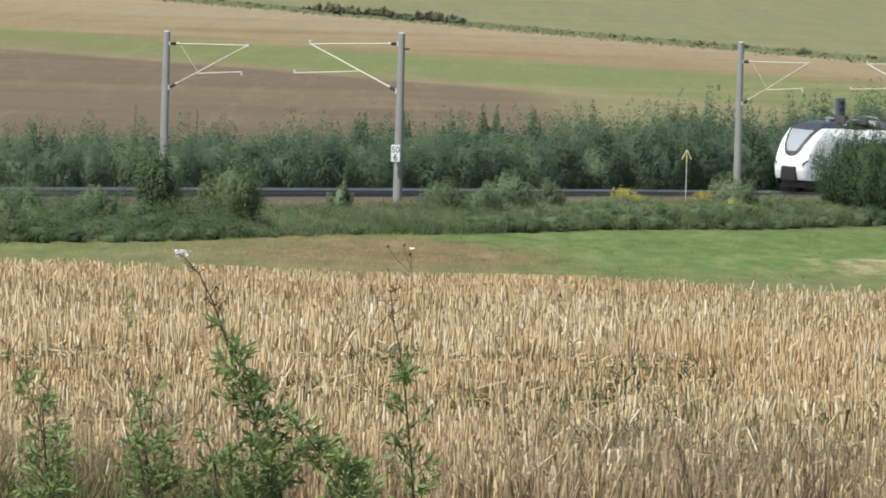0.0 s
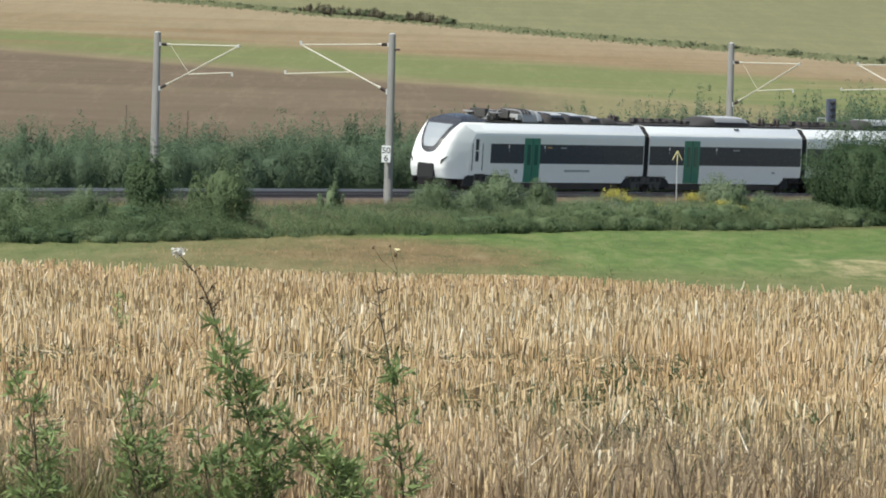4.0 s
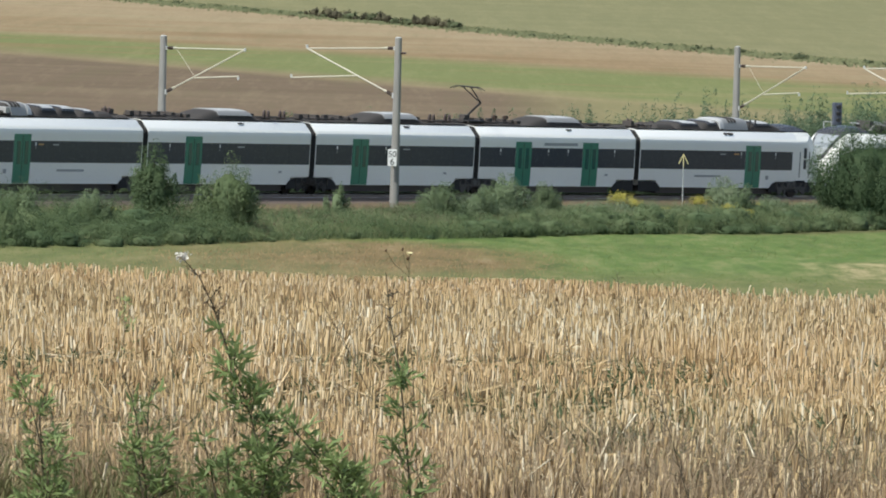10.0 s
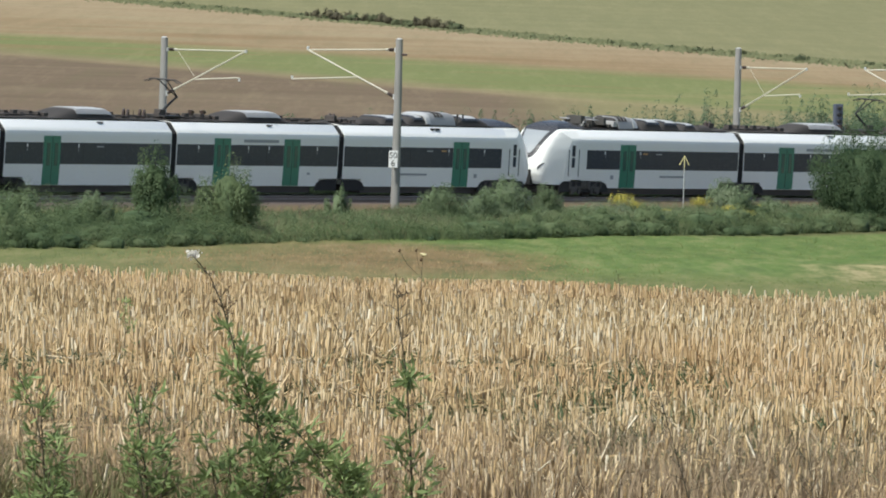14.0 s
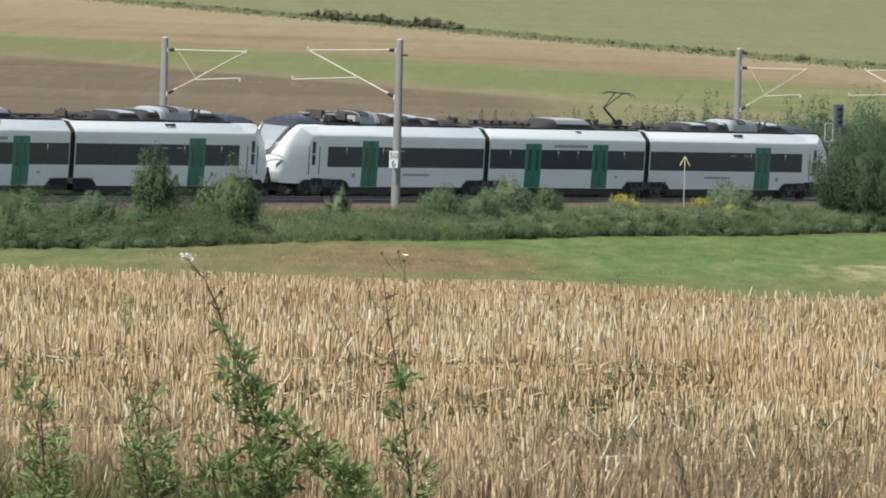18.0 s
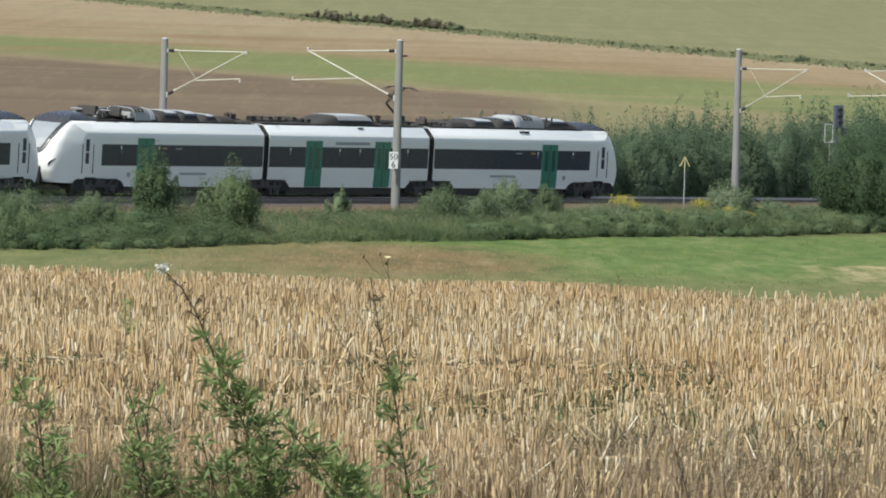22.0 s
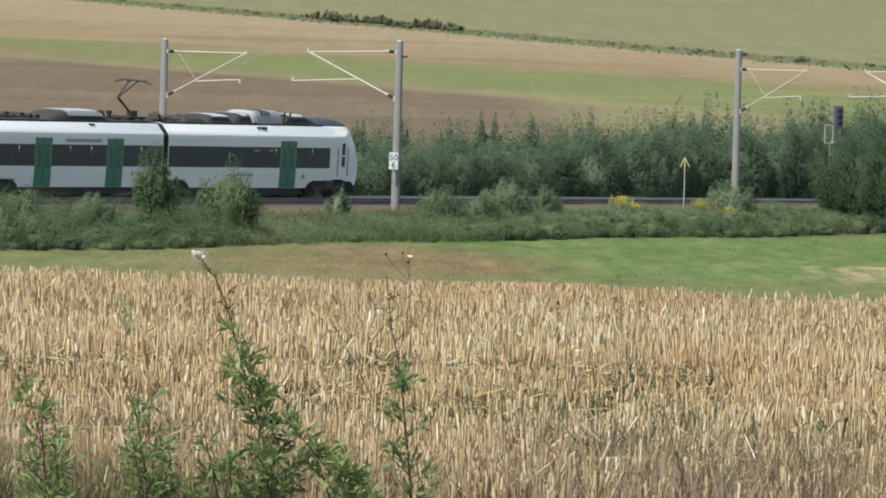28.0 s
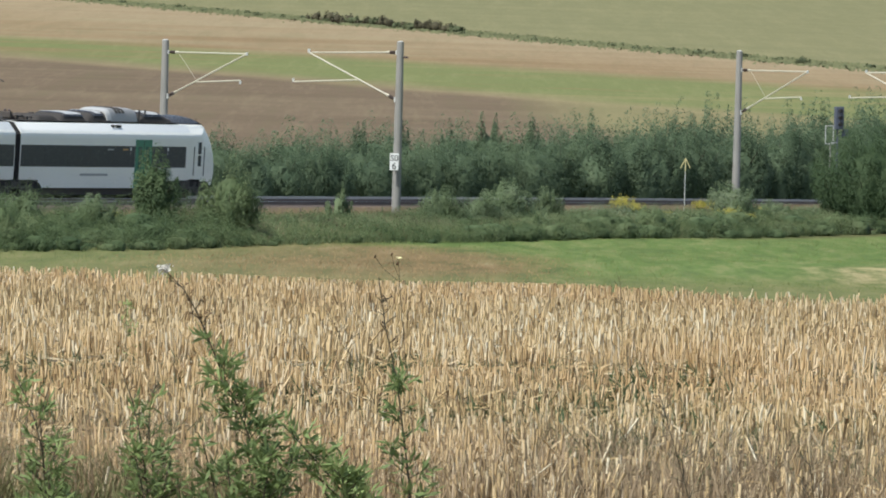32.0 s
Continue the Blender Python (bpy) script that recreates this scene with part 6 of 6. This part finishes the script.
# ---------------------------------------------------------------- birds
def swallow():
    """A small dark bird with pointed wings and a forked tail; it flies along its own x."""
    ob = tagged(new("swallow"), "small dark swallow flying over the fields", "bird", "birds over the railway")
    bm = B()
    tube(bm, [(-0.09, 0, 0.0), (-0.05, 0, 0.0), (0.0, 0, -0.005), (0.05, 0, 0.0), (0.075, 0, 0.004), (0.09, 0, 0.0)], [0.008, 0.022, 0.030, 0.026, 0.020, 0.004], 8)
    body = part("body", bm, M_BIRD, ob, "dark blue-black body with a pale belly", smooth=True)
    for sg in (-1, 1):
        bm = B()
        tube(bm, [(-0.08, sg * 0.006, 0), (-0.13, sg * 0.018, 0), (-0.17, sg * 0.034, 0)], [0.008, 0.007, 0.002], 5)
        part("tail_feather", bm, M_BIRD, body)
        w = mesh("wing", [(0.055, 0, 0.012), (-0.045, 0, 0.012), (0.03, sg * 0.09, 0.016), (-0.03, sg * 0.085, 0.014), (-0.06, sg * 0.19, 0.012),
                          (0.04, 0, 0.004), (-0.03, 0, 0.006), (0.028, sg * 0.088, 0.010), (-0.028, sg * 0.083, 0.010)],
                 [(0, 1, 3, 2), (2, 3, 4), (5, 7, 8, 6), (7, 4, 8), (0, 2, 7, 5), (2, 4, 7), (1, 6, 8, 3), (3, 8, 4)], M_BIRD)
        part("wing", w, None, ob, "long pointed wing")
    ob.scale = (1.45, 1.45, 1.45)
    return ob


birds = [swallow(), swallow()]
# seconds and places of the two as they cross the valley
FLIGHT = [((0, -63.28, 330, 23.49), (6, -25.67, 330, 16.04), (9.6, -10.77, 330, 9.84), (10.4, -8.16, 330, 8.54), (10.8, -6.93, 330, 8.26), (11.2, -5.81, 330, 8.18), (11.5, -4.79, 330, 7.9), (11.8, -3.76, 330, 7.68), (12.0, -3.07, 330, 7.44), (12.2, -2.33, 330, 7.51), (12.5, -1.32, 330, 7.66), (12.8, -0.23, 330, 7.96), (13.4, 2.13, 330, 8.96), (14.4, 6.27, 330, 11.43), (20, 25.63, 330, 21.56), (32, 65.05, 330, 32.07)),
          ((0, 63.12, 345, 32.8), (6, 29.32, 345, 19.32), (9.6, 8.28, 345, 11.2), (10.7, 1.36, 345, 9.36), (11.2, -1.1, 345, 8.86), (11.6, -3.38, 345, 8.46), (12.0, -6.02, 345, 8.19), (12.3, -8.01, 345, 8.39), (12.7, -10.97, 345, 8.55), (13.0, -13.23, 345, 8.74), (13.4, -16.62, 345, 9.24), (14.6, -25.72, 345, 11.05), (20, -66.04, 345, 19.7), (32, -115.11, 345, 28.16))]


# ---------------------------------------------------------------- what moves
# metres of the leading train's first joint along the track, second by second
RUN = [57.57, 48.62, 39.51, 30.40, 21.38, 12.50, 3.78, -4.77, -13.15, -21.35, -29.38, -37.22, -44.86, -52.29, -59.48, -66.43, -73.11, -79.52, -85.65, -91.55,
       -97.17, -102.54, -107.65, -112.51, -117.15, -121.59, -125.85, -129.93, -133.85, -137.59, -141.19, -144.67, -148.05]
LATER, BEHIND = -2.6, 49.2 + 40.74
# sway of the two tall weeds every half second, in degrees, positive to the right
SWAY_A = [-0.8, -3.3, 0, -1.4, -0.3, 1.9, -1.2, -1.0, 0.5, -0.8, 0.6, -3.2, 0.9, -2.9, 0, -3.0, -2.1, -0.4, 1.3, -1.4, 0, 0.8, -0.7, -0.8, -0.7, -2.1, -0.8, -0.7, 2.1, -0.3, 0.6, -0.5, 0.4,
          1.0, 1.3, 0.7, 0.7, -2.6, -0.7, -0.9, 0.4, 0.7, 0, -0.3, -4.5, 0, -1.6, -0.3, -0.7, 3.2, 0, -1.3, 0.5, -0.8, 0.6, -3.0, 3.1, -4.5, 1.7, -2.6, -1.3, 4.6, -3.9, 0.4, -4.2]
SWAY_B = [1.1, -0.9, -0.9, -0.4, -0.7, 1.1, -0.7, -1.8, 0.3, -0.5, 0.2, -0.4, 0, -3.7, 3.3, -1.8, -1.3, -0.4, 2.4, -1.1, 1.3, 0.4, 2.0, 0, 1.1, 0, 0.4, 1.3, 3.3, 0.7, 0.3, -0.4, 0.2,
          -0.4, 1.8, -0.7, 0.4, 0, -1.1, -0.7, 0.4, 1.1, 0.7, 0.7, -2.4, 0, -0.7, 1.3, -1.1, -0.7, -0.4, 0.4, -0.3, 0.5, 0, -0.4, 1.1, -5.0, 1.3, -1.8, 0, -0.4, -0.7, -3.1, -0.7]


def motions():
    for train, back in ((lead, 0.0), (tail, BEHIND)):
        walk(train, [(float(t), track_pose(s + LATER + back)) for t, s in enumerate(RUN)])
        # wheels roll on the rails
        times = [i / 15 for i in range(32 * 15 + 1)]
        rolled = [math.degrees((RUN[0] - np.interp(t, range(33), RUN)) / 0.42) for t in times]
        for car in train.children:
            way = 1.0 if car.matrix_basis.to_3x3().col[0].x < 0 else -1.0
            for w in car.children:
                if w.name.startswith("wheelset"):
                    x = w.matrix_basis.translation.x
                    walk(w, [(t, pose(x, 0, 0.42, 0, way * a, 0)) for t, a in zip(times, rolled)])
    for ob, sway, k in ((weed_a, SWAY_A, 1.0), (weed_a2, SWAY_A, 0.35), (weed_b, SWAY_B, 1.0), (weed_b2, SWAY_B, 1.3), (weed_c, SWAY_A, 0.15), (weed_d, SWAY_B, 0.2), (weed_e, SWAY_A, 0.3)):
        p = ob.matrix_basis.translation.copy()
        walk(ob, [(i * 0.5, pose(p.x, p.y, p.z, 0, a * k, 0)) for i, a in enumerate(sway)])
    for bird, rows in zip(birds, FLIGHT):
        turn = 0 if rows[-1][1] > rows[0][1] else 180
        walk(bird, [(t, pose(x, y, z, 28 if turn else -28, 0, turn)) for t, x, y, z in rows])
        for wing in bird.children:
            if wing.name.startswith("wing"):
                side = 1 if wing.data.vertices[4].co.y > 0 else -1
                walk(wing, [(i * 0.1, pose(0, 0, 0, side * (18 + 42 * math.sin(i * 1.9)))) for i in range(321)])


motions()
